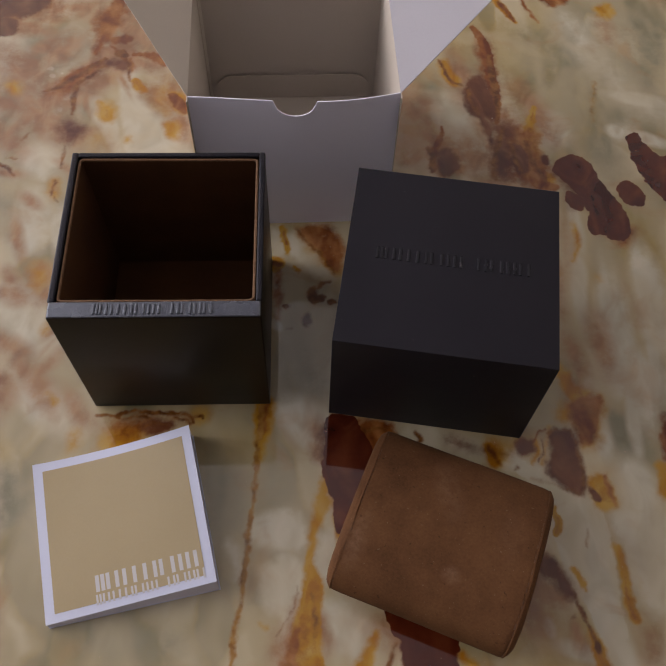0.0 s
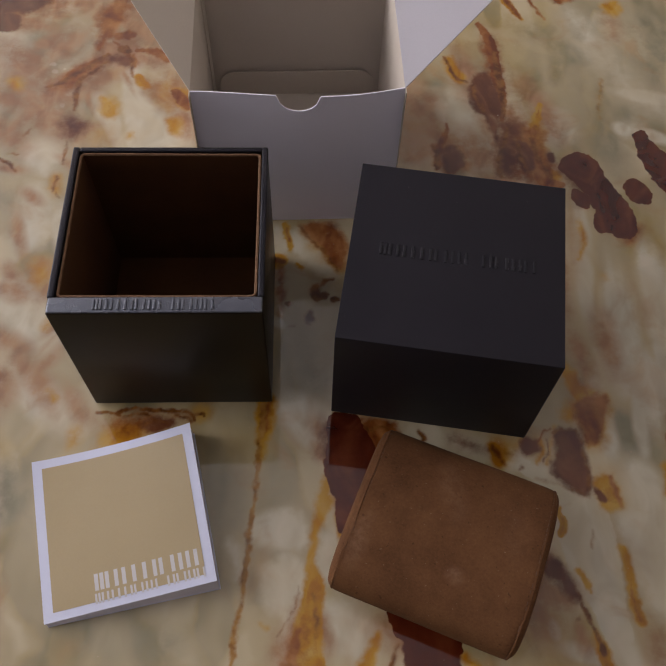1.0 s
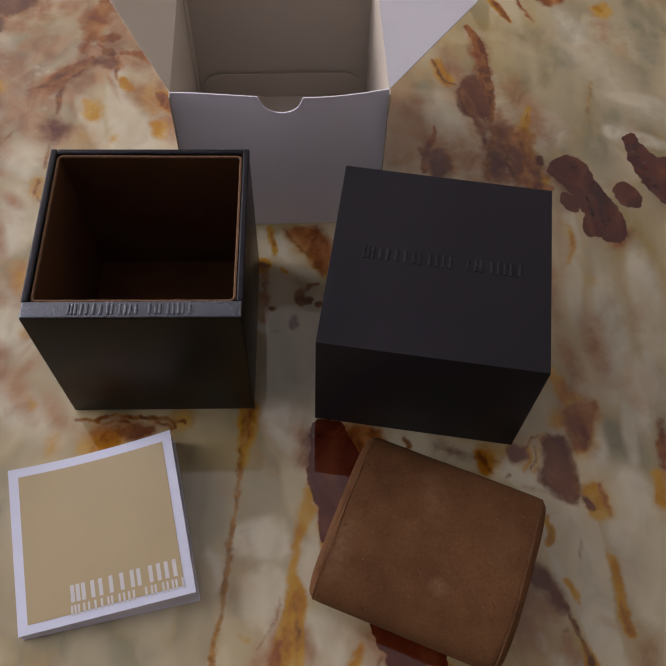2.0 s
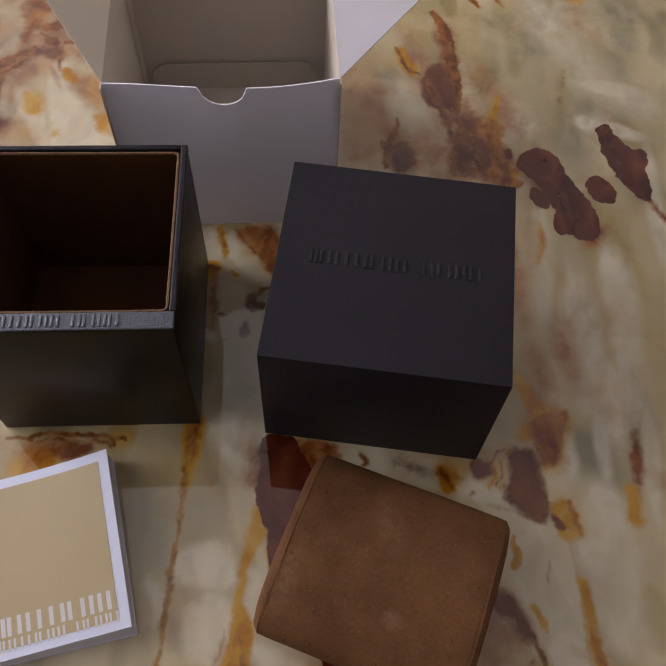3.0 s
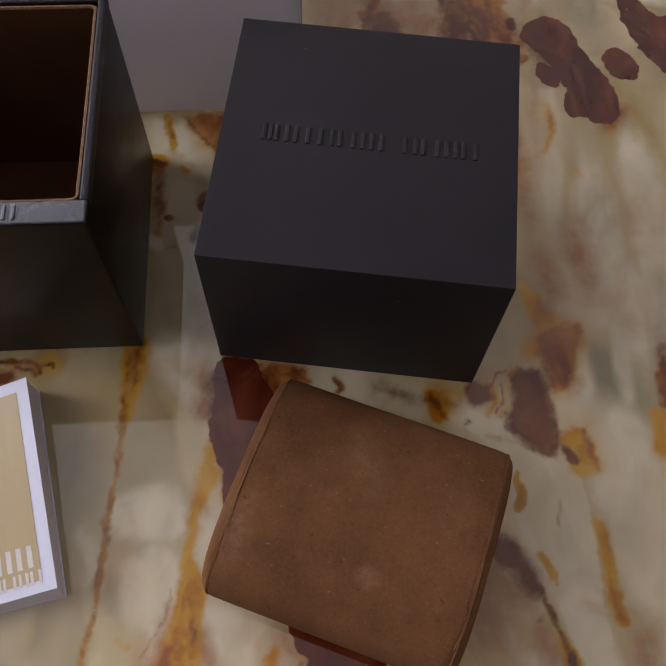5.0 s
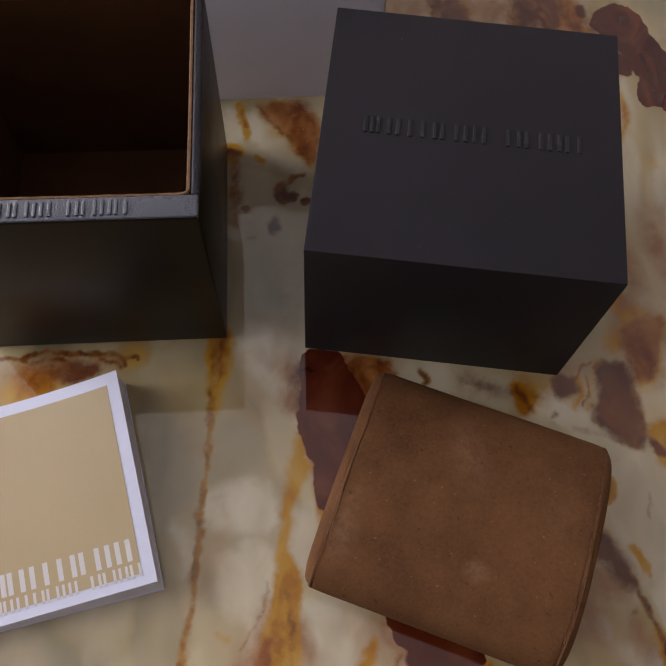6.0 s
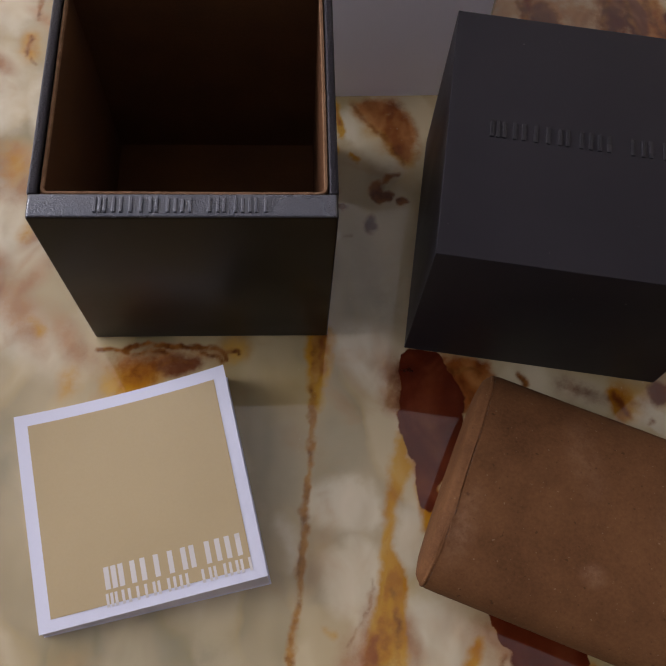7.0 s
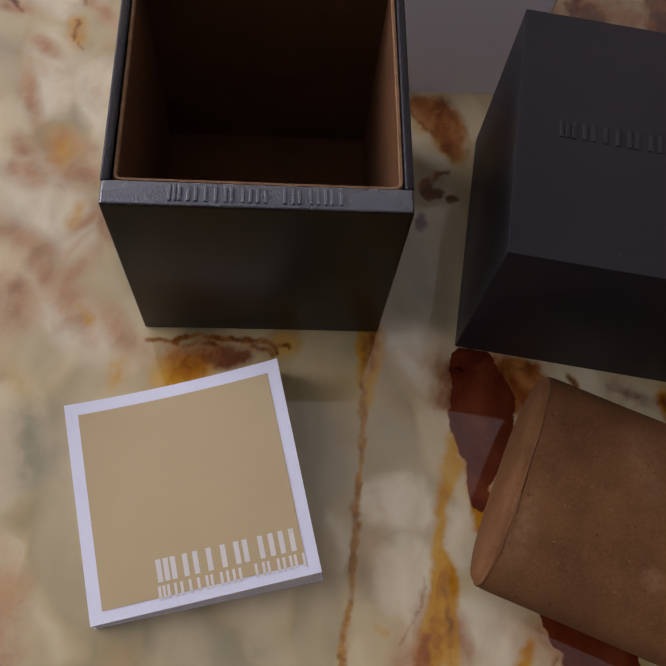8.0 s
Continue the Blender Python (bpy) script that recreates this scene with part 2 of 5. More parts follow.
blot("white", 0.0243, 0.2060, 0.0202, 0.0122, 29)
blot("white", 0.0688, 0.2000, 0.0182, 0.0069, -12)
blot("white", 0.1159, 0.1078, 0.0209, 0.0050, -40)
blot("white", 0.2979, 0.2135, 0.0135, 0.0087, -64)
blot("white", 0.3416, 0.2093, 0.0066, 0.0057, -37)
blot("white", -0.0262, 0.1189, 0.0225, 0.0106, -62)
blot("white", -0.0496, 0.0619, 0.0255, 0.0125, -45)
blot("white", 0.1131, -0.1238, 0.0171, 0.0056, -112)
blot("white", 0.1131, -0.0965, 0.0096, 0.0053, -63)
blot("white", 0.1900, -0.0245, 0.0150, 0.0078, -21)
blot("white", 0.2252, 0.2176, 0.0172, 0.0080, -69)
blot("white", 0.2378, 0.1937, 0.0185, 0.0084, -57)
blot("white", -0.0277, -0.0005, 0.0210, 0.0093, -39)
blot("white", 0.3037, -0.0514, 0.0150, 0.0086, -75)
blot("white", 0.1409, -0.1244, 0.0136, 0.0094, -64)
blot("white", 0.3012, -0.0956, 0.0182, 0.0082, -74)
blot("white", -0.0148, 0.2140, 0.0260, 0.0048, -65)
blot("white", 0.2443, -0.1265, 0.0044, 0.0023, -70)
blot("white", 0.2595, -0.1390, 0.0107, 0.0034, -22)
blot("white", 0.1204, -0.0131, 0.0177, 0.0101, -37)
blot("white", 0.1002, 0.0543, 0.0040, 0.0027, -49)
blot("grey", 0.3783, 0.3199, 0.0297, 0.0199, -19)
blot("grey", 0.3486, 0.2290, 0.0160, 0.0115, -61)
blot("grey", 0.3624, 0.2665, 0.0160, 0.0100, -23)
blot("grey", -0.0278, 0.3042, 0.0248, 0.0118, -22)
blot("grey", -0.0678, 0.2949, 0.0277, 0.0129, -40)
blot("grey", -0.0724, 0.1362, 0.0249, 0.0096, -55)
blot("grey", 0.3089, -0.0263, 0.0162, 0.0138, -40)
blot("grey", 0.2937, 0.0599, 0.0211, 0.0045, -86)
blot("grey", 0.3101, 0.0284, 0.0105, 0.0036, -56)
blot("grey", 0.1181, 0.0250, 0.0259, 0.0110, -74)
blot("grey", 0.2763, -0.0951, 0.0195, 0.0055, -88)
blot("grey", -0.0318, 0.2447, 0.0227, 0.0081, -57)
blot("grey", -0.0597, 0.1984, 0.0149, 0.0079, -31)
blot("grey", 0.3295, 0.1856, 0.0240, 0.0103, -72)
blot("grey", 0.0306, -0.1262, 0.0301, 0.0098, -9)
blot("grey", 0.2209, 0.2383, 0.0219, 0.0081, -71)
blot("grey", 0.1014, -0.0507, 0.0142, 0.0054, -82)
blot("grey", 0.0994, -0.0865, 0.0095, 0.0046, -7)
blot("grey", 0.0923, -0.1021, 0.0073, 0.0042, -41)
blot("grey", 0.0734, -0.0599, 0.0294, 0.0069, -77)
blot("grey", -0.0289, -0.0575, 0.0235, 0.0079, -59)
blot("grey", -0.0649, 0.1406, 0.0165, 0.0113, -36)
blot("grey", -0.0579, 0.0590, 0.0098, 0.0055, -11)
blot("yellow", 0.2335, 0.3051, 0.0294, 0.0147, -70)
blot("yellow", 0.2855, 0.2776, 0.0510, 0.0220, -69)
blot("yellow", 0.3215, 0.2257, 0.0364, 0.0062, -96)
blot("yellow", 0.3388, 0.0895, 0.0615, 0.0167, -93)
blot("yellow", 0.2523, -0.1307, 0.0195, 0.0111, -40)
blot("yellow", 0.0104, 0.2302, 0.0313, 0.0130, -51)
blot("yellow", 0.0447, -0.0324, 0.0207, 0.0095, -22)
blot("yellow", 0.3139, -0.0025, 0.0318, 0.0078, -84)
blot("yellow", 0.0822, -0.0280, 0.0158, 0.0095, -40)
blot("yellow", 0.3065, 0.3100, 0.0279, 0.0103, -85)

# The sharper inclusions: closed outlines and tapering streaks. Kind, softness of the edge, strength, then points (with the width, for a streak)
SHAPES = {}


def patch(kind, soft, much, *points):
    SHAPES.setdefault(kind, []).append((True, soft, much, points))


def streak(kind, soft, much, *points):
    SHAPES.setdefault(kind, []).append((False, soft, much, points))


patch("umber", 0.0036, 1, (-0.1106, 0.3249), (-0.1046, 0.3274), (-0.0963, 0.3203), (-0.0968, 0.3095), (-0.1026, 0.3062), (-0.1140, 0.3085), (-0.1170, 0.3249))
patch("rust", 0.0120, 0.8, (-0.1377, 0.3666), (-0.0681, 0.3670), (-0.0732, 0.3445), (-0.0813, 0.3332), (-0.0929, 0.3250), (-0.1014, 0.3274), (-0.1284, 0.3178))
patch("amber", 0.0060, 0.5, (-0.1117, 0.3408), (-0.1030, 0.3370), (-0.0981, 0.3274), (-0.1063, 0.3283))
streak("rust", 0.0026, 0.9, (-0.0176, 0.3623, 0.0086), (-0.0211, 0.3472, 0.0096), (-0.0265, 0.3277, 0.0094), (-0.0293, 0.3088, 0.0057), (-0.0335, 0.2881, 0.0025))
streak("rust", 0.0029, 0.8, (-0.0253, 0.2814, 0.0025), (-0.0381, 0.2713, 0.0090), (-0.0490, 0.2604, 0.0109), (-0.0560, 0.2518, 0.0069), (-0.0671, 0.2485, 0.0024))
streak("brown", 0.0016, 0.8, (-0.0261, 0.2748, 0.0019), (-0.0370, 0.2625, 0.0033), (-0.0437, 0.2552, 0.0032), (-0.0433, 0.2426, 0.0037), (-0.0425, 0.2269, 0.0023))
streak("brown", 0.0016, 0.8, (-0.0476, 0.2617, 0.0023), (-0.0541, 0.2531, 0.0041), (-0.0643, 0.2501, 0.0023))
streak("brown", 0.0016, 0.9, (-0.0180, 0.2868, 0.0043), (-0.0144, 0.2886, 0.0086), (-0.0108, 0.2842, 0.0038))
streak("rust", 0.0016, 0.8, (-0.0054, 0.2860, 0.0041), (0.0049, 0.2869, 0.0056), (0.0148, 0.2811, 0.0081), (0.0183, 0.2771, 0.0025))
streak("rust", 0.0020, 0.7, (-0.0257, 0.2995, 0.0015), (-0.0193, 0.2904, 0.0036), (-0.0096, 0.2815, 0.0061), (-0.0048, 0.2704, 0.0035))
patch("haze", 0.0060, 1, (-0.0302, 0.2972), (-0.0121, 0.3065), (0.0007, 0.2882), (-0.0051, 0.2674), (-0.0225, 0.2704), (-0.0396, 0.2468), (-0.0536, 0.2384), (-0.0655, 0.2181), (-0.0727, 0.2261), (-0.0605, 0.2447), (-0.0395, 0.2704))
patch("haze", 0.0060, 1, (-0.0561, 0.2141), (-0.0481, 0.2200), (-0.0369, 0.2140), (-0.0207, 0.2140), (-0.0310, 0.2022), (-0.0509, 0.1983))
patch("haze", 0.0060, 0.6, (-0.0358, 0.3181), (-0.0142, 0.3278), (-0.0023, 0.3042), (-0.0141, 0.2950), (-0.0299, 0.2950))
patch("yellow", 0.0056, 1, (-0.0313, 0.2405), (-0.0174, 0.2434), (-0.0093, 0.2322), (-0.0109, 0.2188), (-0.0210, 0.2168), (-0.0287, 0.2269))
patch("amber", 0.0060, 0.8, (-0.0269, 0.2363), (-0.0180, 0.2376), (-0.0129, 0.2293), (-0.0149, 0.2200), (-0.0214, 0.2200))
patch("yellow", 0.0056, 1, (-0.0212, 0.2180), (-0.0074, 0.2140), (-0.0054, 0.1943), (-0.0298, 0.1925), (-0.0257, 0.2061))
streak("rust", 0.0020, 0.8, (0.0259, 0.2447, 0.0039), (0.0309, 0.2384, 0.0059), (0.0346, 0.2293, 0.0039))
patch("amber", 0.0040, 0.8, (0.0247, 0.2489), (0.0351, 0.2447), (0.0391, 0.2293), (0.0332, 0.2268), (0.0264, 0.2384))
patch("amber", 0.0048, 0.7, (0.0210, 0.2179), (0.0317, 0.2187), (0.0328, 0.2028), (0.0257, 0.2068))
patch("amber", 0.0030, 0.6, (-0.0045, 0.2060), (0.0001, 0.2068), (0.0007, 0.2001), (-0.0034, 0.2009))
patch("amber", 0.0060, 0.5, (-0.0956, 0.2561), (-0.0863, 0.2586), (-0.0802, 0.2510), (-0.0874, 0.2434))
streak("brown", 0.0016, 0.8, (-0.0886, 0.1821, 0.0022), (-0.0809, 0.1787, 0.0043), (-0.0749, 0.1716, 0.0013))
streak("brown", 0.0013, 0.7, (-0.0822, 0.1862, 0.0013), (-0.0795, 0.1873, 0.0026), (-0.0749, 0.1854, 0.0009))
streak("brown", 0.0016, 0.6, (-0.0747, 0.2019, 0.0018), (-0.0723, 0.2054, 0.0027), (-0.0706, 0.2089, 0.0013))
streak("brown", 0.0014, 0.7, (-0.0447, 0.1975, 0.0013), (-0.0439, 0.1876, 0.0017), (-0.0445, 0.1770, 0.0013))
patch("amber", 0.0060, 0.6, (-0.0495, 0.1682), (-0.0444, 0.1681), (-0.0421, 0.1518), (-0.0492, 0.1508))
streak("brown", 0.0014, 0.8, (-0.0462, 0.1667, 0.0013), (-0.0468, 0.1591, 0.0021), (-0.0477, 0.1537, 0.0013))
streak("brown", 0.0013, 0.6, (-0.0451, 0.1529, 0.0008), (-0.0422, 0.1486, 0.0017))
patch("white", 0.0064, 1, (-0.0096, 0.2815), (-0.0045, 0.2770), (0.0009, 0.2426), (0.0144, 0.2260), (0.0400, 0.2000), (0.0419, 0.1846), (-0.0030, 0.1848), (-0.0030, 0.2140), (-0.0074, 0.2343))
patch("grey", 0.0060, 0.9, (-0.0902, 0.3179), (-0.0454, 0.3181), (-0.0338, 0.2959), (-0.0460, 0.2726), (-0.0694, 0.2638), (-0.0852, 0.2769))
patch("white", 0.0096, 0.7, (-0.1069, 0.3039), (-0.0911, 0.3039), (-0.0830, 0.2725), (-0.1007, 0.2681))
patch("haze", 0.0075, 0.7, (-0.1030, 0.2813), (-0.0921, 0.2903), (-0.0823, 0.2681), (-0.0863, 0.2552), (-0.0955, 0.2384))
patch("white", 0.0080, 0.8, (-0.0712, 0.1984), (-0.0477, 0.1964), (-0.0477, 0.1756), (-0.0551, 0.1682), (-0.0676, 0.1756))
patch("amber", 0.0032, 0.75, (0.2216, 0.2819), (0.2282, 0.2828), (0.2318, 0.2676), (0.2375, 0.2575), (0.2322, 0.2523), (0.2261, 0.2606), (0.2231, 0.2694))
streak("brown", 0.0013, 0.9, (0.2216, 0.2819, 0.0019), (0.2257, 0.2703, 0.0024), (0.2305, 0.2571, 0.0028), (0.2372, 0.2549, 0.0019))
streak("rust", 0.0013, 1, (0.2518, 0.3169, 0.0042), (0.2578, 0.3027, 0.0073), (0.2608, 0.2865, 0.0067), (0.2592, 0.2708, 0.0076), (0.2603, 0.2532, 0.0090), (0.2601, 0.2341, 0.0064), (0.2589, 0.2167, 0.0024))
streak("brown", 0.0016, 0.9, (0.2608, 0.2865, 0.0029), (0.2597, 0.2663, 0.0038), (0.2610, 0.2489, 0.0047), (0.2607, 0.2341, 0.0032), (0.2596, 0.2196, 0.0018))
patch("umber", 0.0048, 1, (0.2385, 0.2489), (0.2452, 0.2619), (0.2519, 0.2650), (0.2565, 0.2502), (0.2591, 0.2257), (0.2565, 0.2167), (0.2510, 0.2249), (0.2440, 0.2225), (0.2399, 0.2332))
patch("umber", 0.0024, 1, (0.2400, 0.2489), (0.2442, 0.2532), (0.2491, 0.2404), (0.2462, 0.2291), (0.2416, 0.2349))
streak("umber", 0.0039, 0.8, (0.2461, 0.2278, 0.0037), (0.2521, 0.2135, 0.0073), (0.2528, 0.1995, 0.0043))
patch("umber", 0.0090, 0.8, (0.2593, 0.2175), (0.2695, 0.2183), (0.2696, 0.2034), (0.2607, 0.1975))
patch("umber", 0.0030, 1, (0.2667, 0.1975), (0.2731, 0.1955), (0.2759, 0.1838), (0.2746, 0.1743), (0.2689, 0.1698), (0.2644, 0.1800))
streak("amber", 0.0023, 1, (0.2868, 0.2319, 0.0026), (0.2814, 0.2134, 0.0062), (0.2772, 0.2014, 0.0082), (0.2786, 0.1857, 0.0070), (0.2821, 0.1735, 0.0060), (0.2876, 0.1667, 0.0089))
streak("rust", 0.0023, 0.9, (0.2689, 0.1916, 0.0057), (0.2754, 0.1743, 0.0103), (0.2811, 0.1630, 0.0121), (0.2893, 0.1593, 0.0074))
patch("umber", 0.0024, 0.9, (0.2872, 0.1873), (0.2902, 0.1872), (0.2908, 0.1799), (0.2882, 0.1788), (0.2865, 0.1826))
streak("rust", 0.0018, 0.9, (0.2188, 0.2144, 0.0014), (0.2164, 0.2016, 0.0038), (0.2112, 0.1898, 0.0052), (0.2089, 0.1738, 0.0042))
patch("umber", 0.0036, 1, (0.2147, 0.1890), (0.2214, 0.1937), (0.2270, 0.1840), (0.2276, 0.1760), (0.2191, 0.1700), (0.2148, 0.1700))
patch("rust", 0.0048, 0.7, (0.2133, 0.1937), (0.2230, 0.1956), (0.2302, 0.1782), (0.2205, 0.1689), (0.2118, 0.1700))
streak("brown", 0.0019, 0.7, (0.2566, 0.1955, 0.0018), (0.2521, 0.1789, 0.0035), (0.2512, 0.1661, 0.0022))
patch("haze", 0.0090, 0.7, (0.2386, 0.2299), (0.2700, 0.2341), (0.2795, 0.2134), (0.2607, 0.1631), (0.2407, 0.1669))
patch("haze", 0.0090, 0.8, (0.1906, 0.2468), (0.2186, 0.2468), (0.2161, 0.2016), (0.2064, 0.1745), (0.1786, 0.1747))
patch("white", 0.0080, 0.8, (0.2217, 0.2468), (0.2369, 0.2425), (0.2421, 0.2055), (0.2318, 0.1937), (0.2206, 0.2015))
patch("white", 0.0080, 0.8, (0.2348, 0.1936), (0.2502, 0.1975), (0.2504, 0.1744), (0.2355, 0.1725))
patch("maroon", 0.0010, 1, (0.2927, 0.1753), (0.2992, 0.1837), (0.3073, 0.1876), (0.3141, 0.1841), (0.3198, 0.1741), (0.3227, 0.1628), (0.3288, 0.1517), (0.3330, 0.1408), (0.3365, 0.1295), (0.3346, 0.1204), (0.3287, 0.1136), (0.3218, 0.1157), (0.3184, 0.1198), (0.3102, 0.1199), (0.3087, 0.1303), (0.3126, 0.1360), (0.3101, 0.1482), (0.3025, 0.1592), (0.2966, 0.1682))
patch("maroon", 0.0010, 0.9, (0.2983, 0.1555), (0.3034, 0.1526), (0.3092, 0.1446), (0.3063, 0.1396), (0.3007, 0.1407), (0.2976, 0.1475))
patch("maroon", 0.0010, 0.95, (0.3343, 0.1605), (0.3428, 0.1631), (0.3492, 0.1571), (0.3510, 0.1480), (0.3460, 0.1422), (0.3390, 0.1448), (0.3349, 0.1531))
patch("maroon", 0.0010, 1, (0.3497, 0.2051), (0.3576, 0.2077), (0.3602, 0.1980), (0.3650, 0.1888), (0.3696, 0.1844), (0.3770, 0.1872), (0.3770, 0.1789), (0.3731, 0.1690), (0.3746, 0.1552), (0.3715, 0.1437), (0.3645, 0.1485), (0.3566, 0.1622), (0.3520, 0.1799), (0.3491, 0.1936))
streak("rust", 0.0026, 0.7, (0.3704, 0.1451, 0.0042), (0.3748, 0.1350, 0.0034), (0.3804, 0.1252, 0.0017))
patch("amber", 0.0048, 0.7, (0.3514, 0.3418), (0.3637, 0.3453), (0.3674, 0.3364), (0.3593, 0.3260), (0.3515, 0.3309))
patch("haze", 0.0075, 0.7, (0.3482, 0.3294), (0.3624, 0.3246), (0.3615, 0.3030), (0.3512, 0.3006))
patch("rust", 0.0048, 0.9, (0.3096, 0.3644), (0.3355, 0.3645), (0.3306, 0.3452), (0.3182, 0.3421), (0.3104, 0.3471))
streak("amber", 0.0021, 0.8, (0.2722, 0.3539, 0.0046), (0.2778, 0.3389, 0.0063), (0.2858, 0.3233, 0.0023))
streak("rust", 0.0018, 0.7, (0.2764, 0.3464, 0.0027), (0.2815, 0.3340, 0.0037), (0.2853, 0.3242, 0.0021))
streak("rust", 0.0021, 0.7, (0.2913, 0.3566, 0.0027), (0.2997, 0.3316, 0.0043), (0.3045, 0.3233, 0.0016))
streak("vein", 0.0032, 0.5, (0.3360, 0.2576, 0.0016), (0.3315, 0.2382, 0.0040), (0.3282, 0.2182, 0.0016))
streak("yellow", 0.0042, 1, (0.3244, 0.2642, 0.0032), (0.3217, 0.2340, 0.0049), (0.3178, 0.2013, 0.0024))
streak("yellow", 0.0056, 0.9, (0.3346, 0.2554, 0.0044), (0.3315, 0.2298, 0.0068), (0.3324, 0.2013, 0.0024))
streak("amber", 0.0026, 0.55, (0.2987, 0.1287, 0.0029), (0.2991, 0.1114, 0.0052), (0.2931, 0.0991, 0.0028))
patch("amber", 0.0040, 0.4, (0.3060, 0.0882), (0.3108, 0.0872), (0.3103, 0.0817), (0.3055, 0.0808))
streak("white", 0.0144, 0.55, (0.3400, 0.3030, 0.0078), (0.3498, 0.2598, 0.0129), (0.3613, 0.2382, 0.0142), (0.3863, 0.2235, 0.0147))
patch("white", 0.0112, 0.6, (0.3423, 0.2133), (0.3566, 0.2153), (0.3510, 0.2032), (0.3430, 0.2012))
streak("white", 0.0112, 0.8, (0.2929, 0.2014, 0.0094), (0.3027, 0.2053, 0.0072))
patch("grey", 0.0060, 0.8, (0.3569, 0.2960), (0.3825, 0.2777), (0.3859, 0.2382), (0.3667, 0.2489), (0.3556, 0.2731))
patch("grey", 0.0050, 0.8, (0.3285, 0.2133), (0.3415, 0.2012), (0.3346, 0.1665), (0.3272, 0.1741))
patch("yellow", 0.0098, 0.8, (0.2788, 0.3004), (0.3069, 0.2912), (0.3105, 0.2340), (0.2881, 0.2299), (0.2729, 0.2554))
streak("amber", 0.0026, 0.7, (0.2709, 0.0231, 0.0039), (0.2744, 0.0118, 0.0077), (0.2783, 0.0002, 0.0059))
patch("rust", 0.0060, 0.9, (0.2744, -0.0033), (0.2887, 0.0039), (0.2931, -0.0022), (0.2874, -0.0129), (0.2841, -0.0238), (0.2771, -0.0263), (0.2766, -0.0154), (0.2735, -0.0113))
patch("amber", 0.0070, 0.6, (0.2662, -0.0032), (0.2796, 0.0021), (0.2962, 0.0032), (0.2865, -0.0285), (0.2763, -0.0309), (0.2746, -0.0127), (0.2651, -0.0131))
patch("umber", 0.0045, 0.85, (0.2585, -0.0203), (0.2638, -0.0178), (0.2723, -0.0190), (0.2743, -0.0283), (0.2745, -0.0410), (0.2744, -0.0509), (0.2714, -0.0574), (0.2630, -0.0524), (0.2558, -0.0459), (0.2553, -0.0382), (0.2594, -0.0307))
streak("white", 0.0016, 0.9, (0.2590, -0.0190, 0.0012), (0.2562, -0.0306, 0.0014), (0.2511, -0.0376, 0.0014))
patch("umber", 0.0036, 0.9, (0.2393, -0.0252), (0.2482, -0.0238), (0.2487, -0.0305), (0.2419, -0.0347), (0.2403, -0.0304))
streak("amber", 0.0013, 0.55, (0.2511, -0.0244, 0.0016), (0.2504, -0.0326, 0.0033), (0.2461, -0.0385, 0.0016))
streak("umber", 0.0013, 0.7, (0.2547, -0.0229, 0.0009), (0.2538, -0.0318, 0.0017), (0.2501, -0.0376, 0.0009))
streak("rust", 0.0012, 0.7, (0.2578, -0.0172, 0.0012), (0.2516, -0.0208, 0.0016), (0.2481, -0.0279, 0.0015))
patch("umber", 0.0021, 1, (0.2756, -0.0538), (0.2796, -0.0553), (0.2810, -0.0602), (0.2775, -0.0587))
patch("amber", 0.0040, 0.85, (0.2765, -0.0484), (0.2858, -0.0446), (0.2894, -0.0535), (0.2899, -0.0632), (0.2842, -0.0659), (0.2781, -0.0606))
patch("white", 0.0014, 1, (0.2370, -0.0349), (0.2545, -0.0461), (0.2716, -0.0576), (0.2799, -0.0635), (0.2829, -0.0748), (0.2821, -0.0908), (0.2805, -0.1104), (0.2816, -0.1272), (0.2778, -0.1511), (0.2700, -0.1509), (0.2695, -0.1311), (0.2656, -0.1165), (0.2587, -0.1057), (0.2549, -0.0880), (0.2526, -0.0766), (0.2547, -0.0602), (0.2448, -0.0479), (0.2349, -0.0416))
patch("grey", 0.0015, 1, (0.2781, -0.0635), (0.2828, -0.0753), (0.2824, -0.0952), (0.2802, -0.1231), (0.2759, -0.1146), (0.2745, -0.0951), (0.2742, -0.0770))
patch("grey", 0.0025, 0.8, (0.2617, -0.0603), (0.2703, -0.0652), (0.2720, -0.0815), (0.2650, -0.0949), (0.2609, -0.0790))
patch("white", 0.0080, 0.9, (0.2866, -0.0655), (0.3160, -0.0684), (0.3113, -0.0890), (0.2894, -0.0864))
patch("grey", 0.0060, 0.9, (0.2909, -0.0049), (0.3216, -0.0133), (0.3135, -0.0391), (0.2899, -0.0362))
patch("white", 0.0096, 0.8, (0.3002, 0.0314), (0.3373, 0.0252), (0.3303, -0.0054), (0.3005, 0.0059))
patch("white", 0.0080, 0.8, (0.2944, -0.0954), (0.3113, -0.0890), (0.3039, -0.1214), (0.2938, -0.1192))
patch("haze", 0.0075, 0.7, (0.2881, -0.1253), (0.3029, -0.1256), (0.2985, -0.1453), (0.2861, -0.1450))
streak("amber", 0.0013, 0.85, (0.2554, -0.0633, 0.0020), (0.2565, -0.0720, 0.0047), (0.2539, -0.0785, 0.0023))
streak("amber", 0.0013, 0.75, (0.2609, -0.0966, 0.0023), (0.2637, -0.1036, 0.0034), (0.2653, -0.1084, 0.0019))
patch("umber", 0.0054, 0.85, (0.2466, -0.0897), (0.2526, -0.0947), (0.2568, -0.1035), (0.2592, -0.1117), (0.2535, -0.1099), (0.2479, -0.1033), (0.2414, -0.0988), (0.2402, -0.0918))
